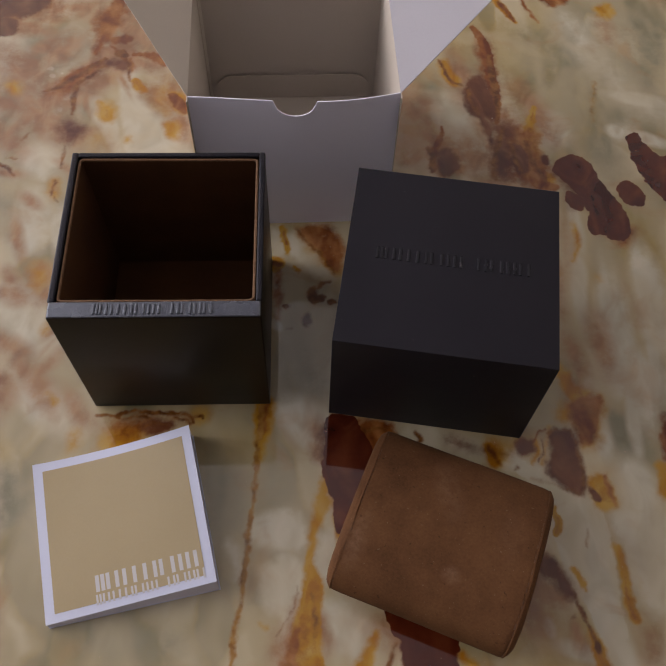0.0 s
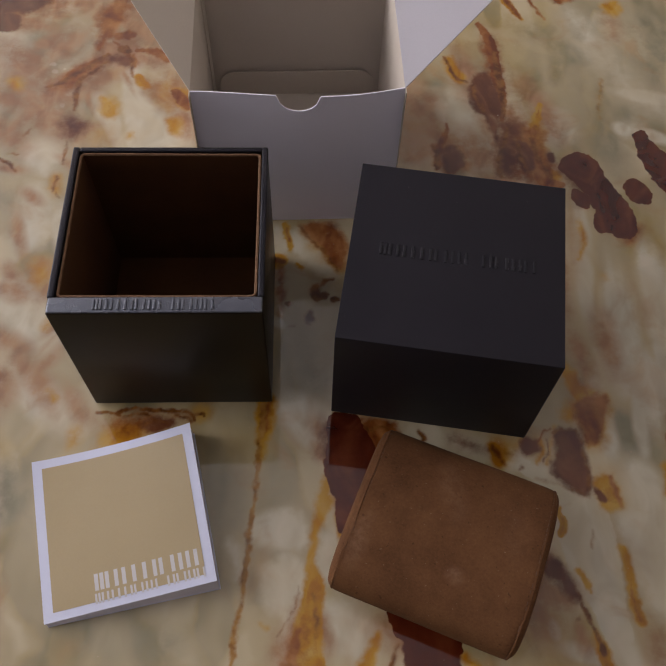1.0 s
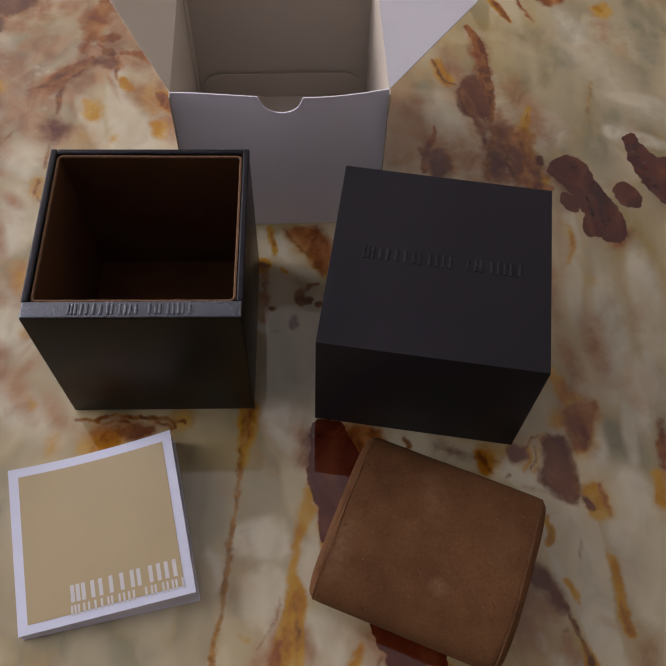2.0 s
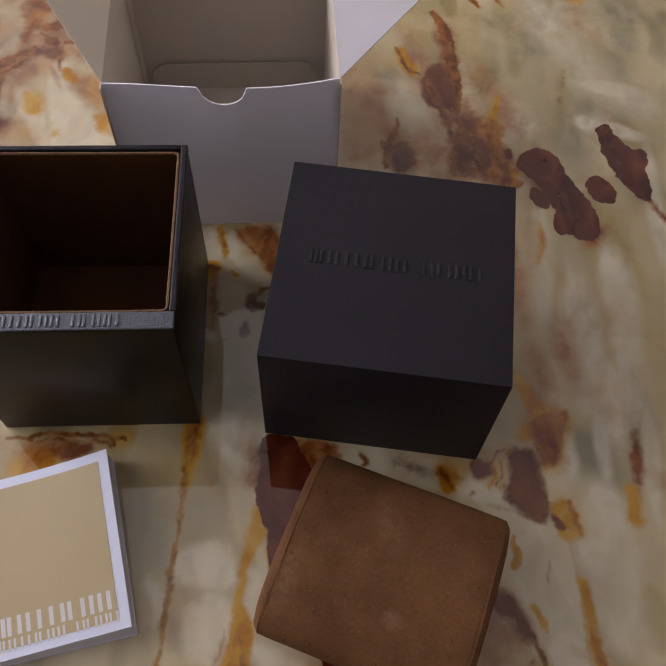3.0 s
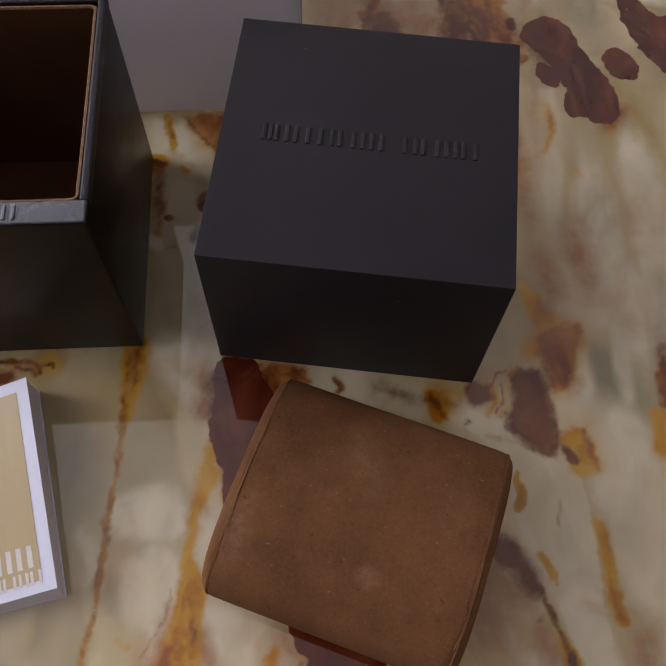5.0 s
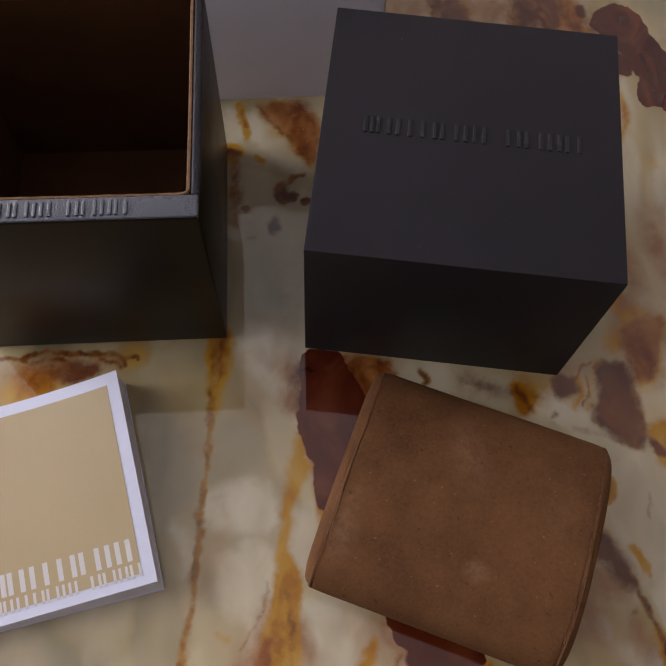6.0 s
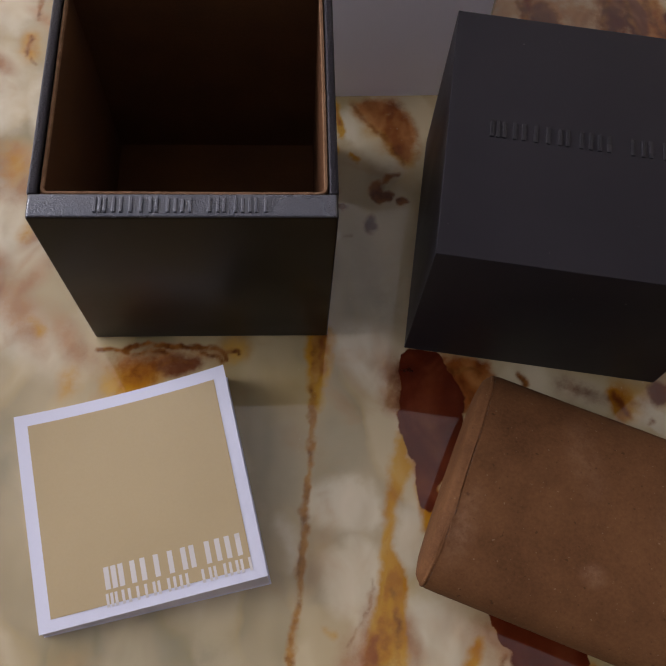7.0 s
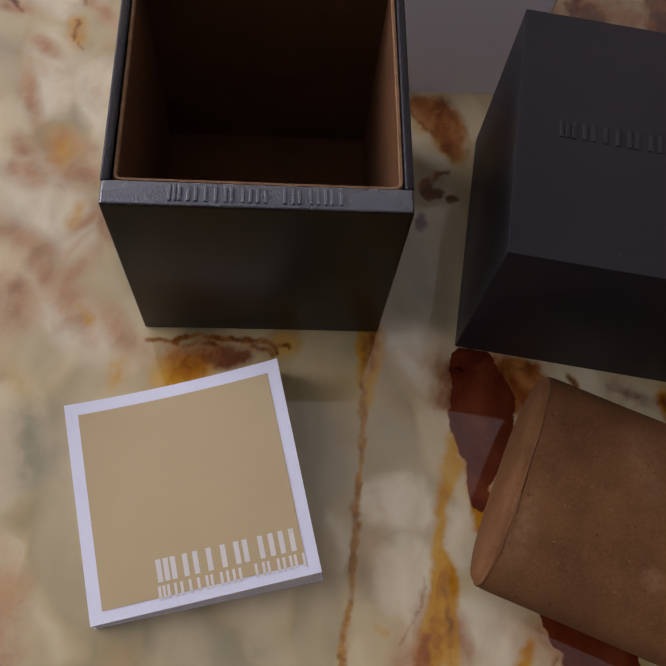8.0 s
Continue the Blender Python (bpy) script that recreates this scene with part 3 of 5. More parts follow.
patch("haze", 0.0060, 1, (0.2380, -0.0944), (0.2569, -0.1095), (0.2536, -0.1163), (0.2401, -0.1181), (0.2336, -0.1095))
streak("brown", 0.0016, 0.8, (0.2583, -0.1078, 0.0013), (0.2604, -0.1164, 0.0016), (0.2647, -0.1289, 0.0019), (0.2666, -0.1375, 0.0029))
streak("amber", 0.0026, 0.9, (0.2638, -0.1269, 0.0018), (0.2662, -0.1371, 0.0058), (0.2677, -0.1460, 0.0072))
patch("yellow", 0.0070, 1, (0.2474, -0.1203), (0.2653, -0.1186), (0.2673, -0.1310), (0.2501, -0.1307))
streak("amber", 0.0020, 0.8, (0.2850, -0.0856, 0.0035), (0.2865, -0.0953, 0.0042), (0.2859, -0.1105, 0.0056), (0.2877, -0.1238, 0.0041))
streak("rust", 0.0026, 0.7, (0.2858, -0.1095, 0.0021), (0.2877, -0.1232, 0.0024))
streak("rust", 0.0033, 0.8, (0.3273, -0.0121, 0.0039), (0.3260, -0.0265, 0.0054), (0.3242, -0.0367, 0.0031))
streak("amber", 0.0033, 0.8, (0.3201, -0.0417, 0.0049), (0.3187, -0.0565, 0.0072))
streak("brown", 0.0013, 0.6, (0.2712, -0.0769, 0.0010), (0.2702, -0.0860, 0.0010))
streak("brown", 0.0013, 0.6, (0.2549, -0.1215, 0.0013), (0.2566, -0.1205, 0.0016))
streak("brown", 0.0013, 0.7, (0.2361, -0.0416, 0.0014), (0.2378, -0.0399, 0.0018))
streak("brown", 0.0013, 0.6, (0.2548, -0.0444, 0.0014), (0.2569, -0.0464, 0.0018))
patch("amber", 0.0028, 0.8, (0.2209, -0.0244), (0.2273, -0.0261), (0.2314, -0.0353), (0.2267, -0.0407), (0.2224, -0.0367))
streak("rust", 0.0016, 0.6, (0.2235, -0.0276, 0.0023), (0.2266, -0.0314, 0.0031), (0.2289, -0.0383, 0.0023))
streak("vein", 0.0016, 0.8, (0.0955, -0.0009, 0.0038), (0.0942, -0.0205, 0.0028), (0.0929, -0.0381, 0.0021), (0.0904, -0.0622, 0.0018), (0.0888, -0.0850, 0.0026), (0.0871, -0.1024, 0.0026), (0.0844, -0.1212, 0.0025), (0.0824, -0.1407, 0.0027), (0.0802, -0.1544, 0.0027))
streak("brown", 0.0014, 0.6, (0.0937, -0.0231, 0.0018), (0.0926, -0.0381, 0.0014))
streak("brown", 0.0014, 0.6, (0.0898, -0.0657, 0.0014), (0.0883, -0.0760, 0.0010), (0.0882, -0.0872, 0.0017), (0.0875, -0.0938, 0.0013))
streak("amber", 0.0033, 0.9, (0.0969, 0.0005, 0.0100), (0.0956, -0.0180, 0.0070), (0.0944, -0.0319, 0.0028))
streak("rust", 0.0026, 0.8, (0.0979, 0.0004, 0.0047), (0.0962, -0.0154, 0.0031))
streak("amber", 0.0026, 0.65, (0.1313, -0.0449, 0.0044), (0.1285, -0.0605, 0.0094), (0.1247, -0.0720, 0.0058), (0.1220, -0.0856, 0.0030))
streak("amber", 0.0021, 0.9, (0.1218, -0.0856, 0.0019), (0.1221, -0.0944, 0.0056), (0.1244, -0.1052, 0.0104), (0.1208, -0.1157, 0.0117), (0.1194, -0.1280, 0.0137), (0.1197, -0.1415, 0.0171), (0.1196, -0.1553, 0.0192))
patch("haze", 0.0045, 1, (0.1131, -0.1155), (0.1196, -0.1073), (0.1197, -0.1477), (0.1027, -0.1473), (0.1071, -0.1317))
streak("brown", 0.0013, 0.55, (0.1157, -0.1036, 0.0010), (0.1131, -0.1135, 0.0010), (0.1079, -0.1227, 0.0013), (0.1056, -0.1281, 0.0006))
patch("maroon", 0.0011, 1, (0.1321, -0.0088), (0.1399, -0.0081), (0.1472, -0.0096), (0.1513, -0.0162), (0.1555, -0.0291), (0.1545, -0.0403), (0.1482, -0.0584), (0.1442, -0.0671), (0.1409, -0.0679), (0.1395, -0.0606), (0.1335, -0.0437), (0.1308, -0.0350))
patch("rust", 0.0043, 0.95, (0.1491, -0.0096), (0.1713, -0.0138), (0.1669, -0.0267), (0.1580, -0.0367), (0.1539, -0.0341), (0.1517, -0.0188))
streak("brown", 0.0016, 0.8, (0.1514, -0.0136, 0.0018), (0.1546, -0.0188, 0.0022), (0.1591, -0.0150, 0.0018), (0.1650, -0.0177, 0.0015))
patch("haze", 0.0037, 1, (0.1222, -0.0260), (0.1271, -0.0171), (0.1320, -0.0107), (0.1315, -0.0350), (0.1254, -0.0354))
patch("umber", 0.0060, 0.7, (0.1270, -0.0210), (0.1320, -0.0133), (0.1316, -0.0338), (0.1285, -0.0332))
streak("haze", 0.0030, 0.9, (0.1330, -0.0461, 0.0019), (0.1373, -0.0582, 0.0032), (0.1395, -0.0700, 0.0036), (0.1378, -0.0803, 0.0018))
streak("amber", 0.0026, 0.85, (0.1361, -0.0680, 0.0018), (0.1391, -0.0748, 0.0047), (0.1387, -0.0833, 0.0040))
streak("rust", 0.0020, 0.8, (0.1412, -0.0627, 0.0028), (0.1434, -0.0679, 0.0044), (0.1411, -0.0748, 0.0027))
patch("grey", 0.0040, 1, (0.0971, -0.0407), (0.1131, -0.0397), (0.1142, -0.0602), (0.1016, -0.0635))
patch("grey", 0.0025, 1, (0.0974, -0.0829), (0.1090, -0.0820), (0.1104, -0.0898), (0.1020, -0.0923))
patch("grey", 0.0030, 0.9, (0.0912, -0.1025), (0.0995, -0.1016), (0.1005, -0.1101), (0.0925, -0.1120))
patch("white", 0.0064, 1, (0.0926, -0.0680), (0.1154, -0.0638), (0.1180, -0.0833), (0.0929, -0.0794))
patch("white", 0.0064, 1, (0.0976, -0.0940), (0.1153, -0.0921), (0.1152, -0.1072), (0.1023, -0.1153), (0.0978, -0.1026))
patch("white", 0.0064, 1, (0.1289, -0.0767), (0.1379, -0.0791), (0.1329, -0.0990), (0.1274, -0.0967))
patch("grey", 0.0040, 0.9, (0.0639, -0.0401), (0.0873, -0.0405), (0.0860, -0.0737), (0.0701, -0.0711))
streak("white", 0.0048, 0.8, (0.0784, -0.0803, 0.0016), (0.0831, -0.0871, 0.0037), (0.0845, -0.0959, 0.0021))
streak("amber", 0.0020, 0.5, (0.0964, -0.1214, 0.0022), (0.0992, -0.1235, 0.0029))
streak("amber", 0.0026, 0.8, (0.1546, -0.1277, 0.0029), (0.1504, -0.1366, 0.0057), (0.1465, -0.1444, 0.0078))
streak("brown", 0.0016, 0.8, (0.1640, -0.1319, 0.0016), (0.1602, -0.1427, 0.0022))
patch("white", 0.0080, 0.9, (0.1305, -0.1075), (0.1498, -0.1163), (0.1493, -0.1286), (0.1320, -0.1362))
patch("maroon", 0.0011, 1, (0.1597, -0.1133), (0.1954, -0.1275), (0.1943, -0.1385), (0.1683, -0.1314), (0.1634, -0.1238))
patch("maroon", 0.0028, 0.8, (0.1663, -0.1289), (0.1946, -0.1356), (0.1939, -0.1531), (0.1731, -0.1527), (0.1677, -0.1409))
streak("amber", 0.0026, 0.6, (0.1966, -0.1376, 0.0050), (0.2011, -0.1446, 0.0071))
streak("amber", 0.0016, 0.9, (0.1059, 0.1265, 0.0038), (0.1082, 0.1162, 0.0042), (0.1096, 0.1052, 0.0023))
streak("rust", 0.0013, 0.7, (0.1071, 0.1230, 0.0018), (0.1088, 0.1128, 0.0022))
patch("rust", 0.0053, 0.75, (0.1159, 0.1281), (0.1340, 0.1297), (0.1448, 0.1160), (0.1462, 0.0977), (0.1427, 0.0905), (0.1373, 0.0906), (0.1335, 0.1010), (0.1268, 0.1104), (0.1192, 0.1178))
patch("amber", 0.0050, 0.9, (0.1215, 0.1246), (0.1324, 0.1177), (0.1404, 0.1076), (0.1441, 0.0912), (0.1373, 0.0896), (0.1322, 0.1027), (0.1255, 0.1127))
patch("amber", 0.0024, 1, (0.0985, 0.1020), (0.1064, 0.1009), (0.1075, 0.0954), (0.1024, 0.0928), (0.0986, 0.0942))
streak("rust", 0.0013, 0.8, (0.0996, 0.0980, 0.0030), (0.1050, 0.0973, 0.0039))
streak("rust", 0.0033, 0.55, (0.1037, 0.0915, 0.0064), (0.1039, 0.0726, 0.0063), (0.1035, 0.0579, 0.0042))
patch("brown", 0.0016, 0.9, (0.1235, 0.0786), (0.1278, 0.0802), (0.1287, 0.0723), (0.1252, 0.0689), (0.1229, 0.0718))
streak("brown", 0.0014, 0.9, (0.1277, 0.0780, 0.0024), (0.1310, 0.0823, 0.0028), (0.1353, 0.0842, 0.0012))
streak("brown", 0.0014, 1, (0.1274, 0.0714, 0.0036), (0.1305, 0.0714, 0.0044))
streak("brown", 0.0013, 1, (0.1365, 0.0688, 0.0036), (0.1381, 0.0694, 0.0032))
streak("brown", 0.0013, 1, (0.1087, 0.0654, 0.0028), (0.1097, 0.0654, 0.0028))
patch("umber", 0.0030, 0.9, (0.1215, 0.0622), (0.1243, 0.0540), (0.1186, 0.0526))
streak("umber", 0.0020, 0.5, (0.1085, 0.0497, 0.0019), (0.1118, 0.0500, 0.0019))
streak("amber", 0.0013, 0.6, (0.1142, 0.0940, 0.0027), (0.1174, 0.0914, 0.0032))
patch("white", 0.0080, 0.9, (0.0993, 0.1231), (0.1049, 0.1230), (0.1072, 0.1045), (0.1009, 0.1029))
patch("white", 0.0080, 1, (0.1118, 0.1196), (0.1173, 0.1178), (0.1373, 0.0896), (0.1319, 0.0881), (0.1158, 0.1012))
streak("brown", 0.0014, 1, (0.0118, -0.0061, 0.0011), (0.0197, -0.0034, 0.0016), (0.0306, -0.0049, 0.0016), (0.0415, -0.0058, 0.0014), (0.0501, -0.0045, 0.0025), (0.0542, -0.0062, 0.0016), (0.0564, -0.0104, 0.0014))
streak("brown", 0.0014, 0.9, (0.0020, -0.0058, 0.0011), (0.0073, -0.0052, 0.0016), (0.0137, -0.0067, 0.0011))
streak("brown", 0.0014, 0.9, (0.0569, -0.0069, 0.0014), (0.0600, -0.0056, 0.0016), (0.0615, -0.0074, 0.0008))
patch("umber", 0.0030, 0.7, (0.0252, -0.0120), (0.0362, -0.0089), (0.0474, -0.0102), (0.0454, -0.0149), (0.0331, -0.0190))
patch("rust", 0.0060, 0.42, (0.0056, -0.0057), (0.0288, -0.0042), (0.0541, -0.0046), (0.0543, -0.0104), (0.0400, -0.0146), (0.0226, -0.0226), (0.0087, -0.0238))
patch("amber", 0.0060, 0.8, (0.0056, -0.0182), (0.0185, -0.0131), (0.0293, -0.0148), (0.0245, -0.0244), (0.0080, -0.0266))
patch("amber", 0.0050, 0.6, (0.0559, -0.0026), (0.0650, -0.0014), (0.0633, -0.0103), (0.0570, -0.0104))
streak("amber", 0.0033, 0.5, (-0.0289, 0.0093, 0.0025), (-0.0238, 0.0035, 0.0043))
streak("haze", 0.0045, 0.8, (-0.0275, 0.0469, 0.0019), (-0.0362, 0.0338, 0.0022), (-0.0440, 0.0231, 0.0015))
patch("amber", 0.0080, 0.45, (-0.0554, 0.0984), (-0.0459, 0.1000), (-0.0384, 0.0943), (-0.0394, 0.0778), (-0.0470, 0.0775))
patch("haze", 0.0075, 0.7, (-0.0561, 0.0959), (-0.0374, 0.0944), (-0.0332, 0.0735), (-0.0421, 0.0685), (-0.0527, 0.0773))
streak("amber", 0.0039, 0.5, (-0.0336, 0.0599, 0.0039), (-0.0370, 0.0487, 0.0052))
patch("haze", 0.0090, 0.8, (-0.0676, 0.0245), (-0.0496, 0.0250), (-0.0422, 0.0089), (-0.0527, -0.0051), (-0.0628, -0.0072))
patch("haze", 0.0090, 0.9, (-0.0478, -0.1061), (-0.0408, -0.1015), (-0.0371, -0.1166), (-0.0362, -0.1337), (-0.0437, -0.1336))
patch("amber", 0.0060, 0.5, (-0.0121, -0.0157), (-0.0062, -0.0136), (-0.0052, -0.0249), (-0.0126, -0.0288))
patch("grey", 0.0070, 0.8, (-0.0490, -0.0312), (-0.0297, -0.0364), (-0.0225, -0.0693), (-0.0398, -0.0744), (-0.0493, -0.0526))
patch("white", 0.0112, 0.8, (-0.0636, 0.1619), (-0.0520, 0.1518), (-0.0472, 0.1110), (-0.0609, 0.1103))
patch("grey", 0.0060, 0.8, (-0.0784, 0.1503), (-0.0598, 0.1487), (-0.0575, 0.1306), (-0.0731, 0.1272))
patch("rust", 0.0192, 0.3, (0.2481, 0.3193), (0.2680, 0.3193), (0.2688, 0.2730), (0.2825, 0.2340), (0.2948, 0.2134), (0.2922, 0.1592), (0.2457, 0.1595), (0.2430, 0.2135), (0.2342, 0.2468))
patch("rust", 0.0120, 0.35, (0.2096, 0.2136), (0.2326, 0.2015), (0.2320, 0.1669), (0.2031, 0.1708))
patch("rust", 0.0192, 0.22, (-0.0424, 0.3471), (-0.0086, 0.3375), (0.0186, 0.2815), (0.0021, 0.2553), (-0.0207, 0.2682), (-0.0421, 0.2426), (-0.0680, 0.2343), (-0.0789, 0.2468), (-0.0434, 0.2770))
patch("rust", 0.0120, 0.3, (-0.1144, 0.3467), (-0.0293, 0.3472), (-0.0530, 0.3276), (-0.0880, 0.3040), (-0.1015, 0.2725))
patch("rust", 0.0144, 0.3, (0.0110, 0.2596), (0.0365, 0.2468), (0.0422, 0.2020), (0.0275, 0.2020), (0.0165, 0.2301))
patch("amber", 0.0120, 0.3, (0.0018, 0.2596), (0.0227, 0.2683), (0.0367, 0.2426), (0.0264, 0.2179), (0.0104, 0.2301))
patch("amber", 0.0140, 0.25, (-0.0325, 0.2140), (-0.0059, 0.2140), (-0.0037, 0.1924), (-0.0356, 0.1925))
patch("rust", 0.0120, 0.3, (0.2653, 0.0232), (0.2924, 0.0172), (0.2983, -0.0050), (0.2860, -0.0311), (0.2699, -0.0257), (0.2685, -0.0046))
patch("amber", 0.0100, 0.3, (0.2762, -0.0385), (0.2942, -0.0388), (0.2931, -0.0680), (0.2768, -0.0677))
patch("rust", 0.0096, 0.3, (0.2366, -0.0200), (0.2589, -0.0177), (0.2574, -0.0432), (0.2390, -0.0379))
patch("umber", 0.0090, 0.5, (0.1979, -0.0168), (0.2189, -0.0249), (0.2388, -0.0303), (0.2346, -0.0353), (0.2155, -0.0338), (0.1946, -0.0271))
patch("amber", 0.0080, 0.4, (0.1131, 0.1264), (0.1436, 0.1228), (0.1458, 0.0879), (0.1346, 0.0880), (0.1213, 0.1077))
patch("rust", 0.0144, 0.3, (0.1001, -0.1153), (0.1152, -0.1072), (0.1303, -0.1159), (0.1297, -0.1479), (0.0985, -0.1472))
patch("rust", 0.0168, 0.22, (-0.0641, 0.1052), (-0.0326, 0.1043), (-0.0279, 0.0601), (-0.0445, 0.0420), (-0.0594, 0.0701))
patch("rust", 0.0168, 0.2, (-0.0664, 0.0413), (-0.0427, 0.0421), (-0.0445, 0.0129), (-0.0605, 0.0006))
patch("rust", 0.0144, 0.3, (-0.0459, -0.0984), (-0.0381, -0.0984), (-0.0317, -0.1337), (-0.0407, -0.1337))
patch("rust", 0.0144, 0.25, (-0.0872, 0.1908), (-0.0729, 0.1907), (-0.0653, 0.1609), (-0.0808, 0.1538))
patch("rust", 0.0072, 0.75, (0.2537, 0.3097), (0.2627, 0.3027), (0.2640, 0.2730), (0.2618, 0.2299), (0.2588, 0.2135), (0.2536, 0.2257), (0.2539, 0.2554), (0.2522, 0.2820))
patch("rust", 0.0096, 0.6, (0.2592, 0.2216), (0.2725, 0.2175), (0.2856, 0.2134), (0.2875, 0.1857), (0.2976, 0.1742), (0.2890, 0.1574), (0.2549, 0.1631), (0.2475, 0.1744), (0.2537, 0.2015))
patch("umber", 0.0090, 0.75, (0.2531, 0.2216), (0.2643, 0.2135), (0.2662, 0.1936), (0.2612, 0.1668), (0.2466, 0.1669), (0.2542, 0.1936))
patch("rust", 0.0072, 0.6, (0.2098, 0.1976), (0.2260, 0.1956), (0.2313, 0.1744), (0.2234, 0.1688), (0.2062, 0.1727))
patch("amber", 0.0060, 0.6, (0.2750, 0.2134), (0.2869, 0.2175), (0.2840, 0.1819), (0.2899, 0.1630), (0.2806, 0.1593), (0.2750, 0.1819))
patch("umber", 0.0090, 0.6, (0.2920, 0.1761), (0.3018, 0.1818), (0.3107, 0.1482), (0.2988, 0.1375), (0.2960, 0.1555))
patch("rust", 0.0072, 0.7, (0.3286, 0.1215), (0.3382, 0.1267), (0.3339, 0.1129), (0.3248, 0.1096))
patch("umber", 0.0120, 0.7, (-0.0552, 0.2180), (-0.0392, 0.2200), (-0.0303, 0.2081), (-0.0451, 0.1983))
patch("rust", 0.0096, 0.8, (-0.0385, 0.3277), (-0.0211, 0.3472), (-0.0147, 0.3326), (-0.0246, 0.3042), (-0.0336, 0.2859))
patch("rust", 0.0096, 0.8, (-0.0593, 0.2574), (-0.0253, 0.2814), (-0.0300, 0.2682), (-0.0437, 0.2552), (-0.0514, 0.2447), (-0.0665, 0.2447))
patch("umber", 0.0060, 0.8, (-0.0279, 0.2770), (-0.0096, 0.2815), (-0.0068, 0.2682), (-0.0150, 0.2726))
patch("grey", 0.0140, 0.55, (0.2780, 0.3194), (0.3161, 0.3292), (0.4090, 0.3396), (0.3802, 0.2133), (0.3263, 0.2013), (0.2979, 0.2134), (0.2717, 0.2468))
patch("grey", 0.0110, 0.7, (-0.1124, 0.2993), (-0.0326, 0.3182), (-0.0346, 0.2552), (-0.0310, 0.2022), (-0.0658, 0.1646), (-0.0883, 0.1647))
streak("brown", 0.0016, 0.6, (0.2448, -0.0474, 0.0011), (0.2629, -0.0531, 0.0011), (0.2721, -0.0576, 0.0014))
streak("brown", 0.0019, 0.7, (0.2411, 0.2532, 0.0023), (0.2420, 0.2383, 0.0028), (0.2468, 0.2258, 0.0023))
streak("brown", 0.0019, 0.8, (0.2665, 0.1955, 0.0018), (0.2674, 0.1800, 0.0022), (0.2710, 0.1698, 0.0017))
streak("brown", 0.0019, 0.7, (0.2628, 0.2135, 0.0023), (0.2568, 0.1975, 0.0036), (0.2531, 0.1820, 0.0026))
streak("brown", 0.0016, 0.7, (0.2585, -0.0203, 0.0011), (0.2650, -0.0183, 0.0015), (0.2722, -0.0195, 0.0011))
streak("brown", 0.0016, 0.6, (0.1159, 0.1247, 0.0017), (0.1255, 0.1110, 0.0016), (0.1335, 0.1010, 0.0016), (0.1386, 0.0896, 0.0016))
patch("amber", 0.0060, 0.6, (0.2217, -0.0224), (0.2357, -0.0265), (0.2315, -0.0403), (0.2223, -0.0377))
patch("white", 0.0064, 0.9, (0.1974, -0.0220), (0.2214, -0.0250), (0.2224, -0.0364), (0.2039, -0.0298))
patch("white", 0.0048, 0.9, (0.2340, -0.0303), (0.2407, -0.0342), (0.2375, -0.0404), (0.2303, -0.0403))
streak("rust", 0.0026, 0.6, (0.2283, -0.0080, 0.0020), (0.2299, -0.0147, 0.0023))
streak("brown", 0.0016, 0.8, (0.1820, -0.0179, 0.0018), (0.1852, -0.0231, 0.0025), (0.1826, -0.0257, 0.0014))
patch("yellow", 0.0084, 0.8, (0.2869, -0.0818), (0.2977, -0.0797), (0.3098, -0.0957), (0.3015, -0.1317), (0.2860, -0.1355), (0.2837, -0.1147))
patch("yellow", 0.0084, 0.9, (0.2215, -0.1177), (0.2510, -0.1120), (0.2652, -0.1310), (0.2637, -0.1508), (0.2153, -0.1498))
patch("yellow", 0.0112, 0.6, (0.2861, 0.0867), (0.3304, 0.1028), (0.3476, 0.0702), (0.3386, 0.0310), (0.2935, 0.0228))
patch("yellow", 0.0084, 0.8, (0.2800, 0.3098), (0.3105, 0.3147), (0.3098, 0.2298), (0.2826, 0.2134), (0.2686, 0.2468))
patch("white", 0.0144, 0.5, (0.3177, 0.3391), (0.3414, 0.3196), (0.3553, 0.2554), (0.3379, 0.2642), (0.3215, 0.3006))
patch("grey", 0.0060, 0.7, (0.3749, 0.3198), (0.4045, 0.3199), (0.3928, 0.2687), (0.3737, 0.2822))
patch("haze", 0.0075, 0.6, (0.2911, 0.1519), (0.2988, 0.1375), (0.2921, 0.0899), (0.2808, 0.0709))
patch("maroon", 0.0017, 0.9, (0.1323, -0.0127), (0.1407, -0.0102), (0.1503, -0.0182), (0.1587, -0.0277), (0.1556, -0.0409), (0.1470, -0.0573), (0.1401, -0.0765), (0.1373, -0.0748), (0.1351, -0.0575), (0.1305, -0.0413))
streak("brown", 0.0016, 0.8, (0.0164, -0.0078, 0.0011), (0.0235, -0.0064, 0.0016), (0.0326, -0.0086, 0.0011))
streak("brown", 0.0016, 0.8, (0.0470, -0.0077, 0.0014), (0.0521, -0.0089, 0.0022), (0.0543, -0.0116, 0.0011))
streak("brown", 0.0016, 0.7, (0.0292, -0.0129, 0.0011), (0.0363, -0.0112, 0.0016), (0.0417, -0.0130, 0.0011))
patch("umber", 0.0036, 0.9, (-0.1311, 0.3666), (-0.0748, 0.3670), (-0.0774, 0.3396), (-0.0916, 0.3265), (-0.1034, 0.3298), (-0.1229, 0.3225))
streak("brown", 0.0016, 0.9, (-0.0253, 0.2814, 0.0019), (-0.0324, 0.2761, 0.0028), (-0.0393, 0.2691, 0.0037), (-0.0476, 0.2612, 0.0032), (-0.0556, 0.2531, 0.0028))
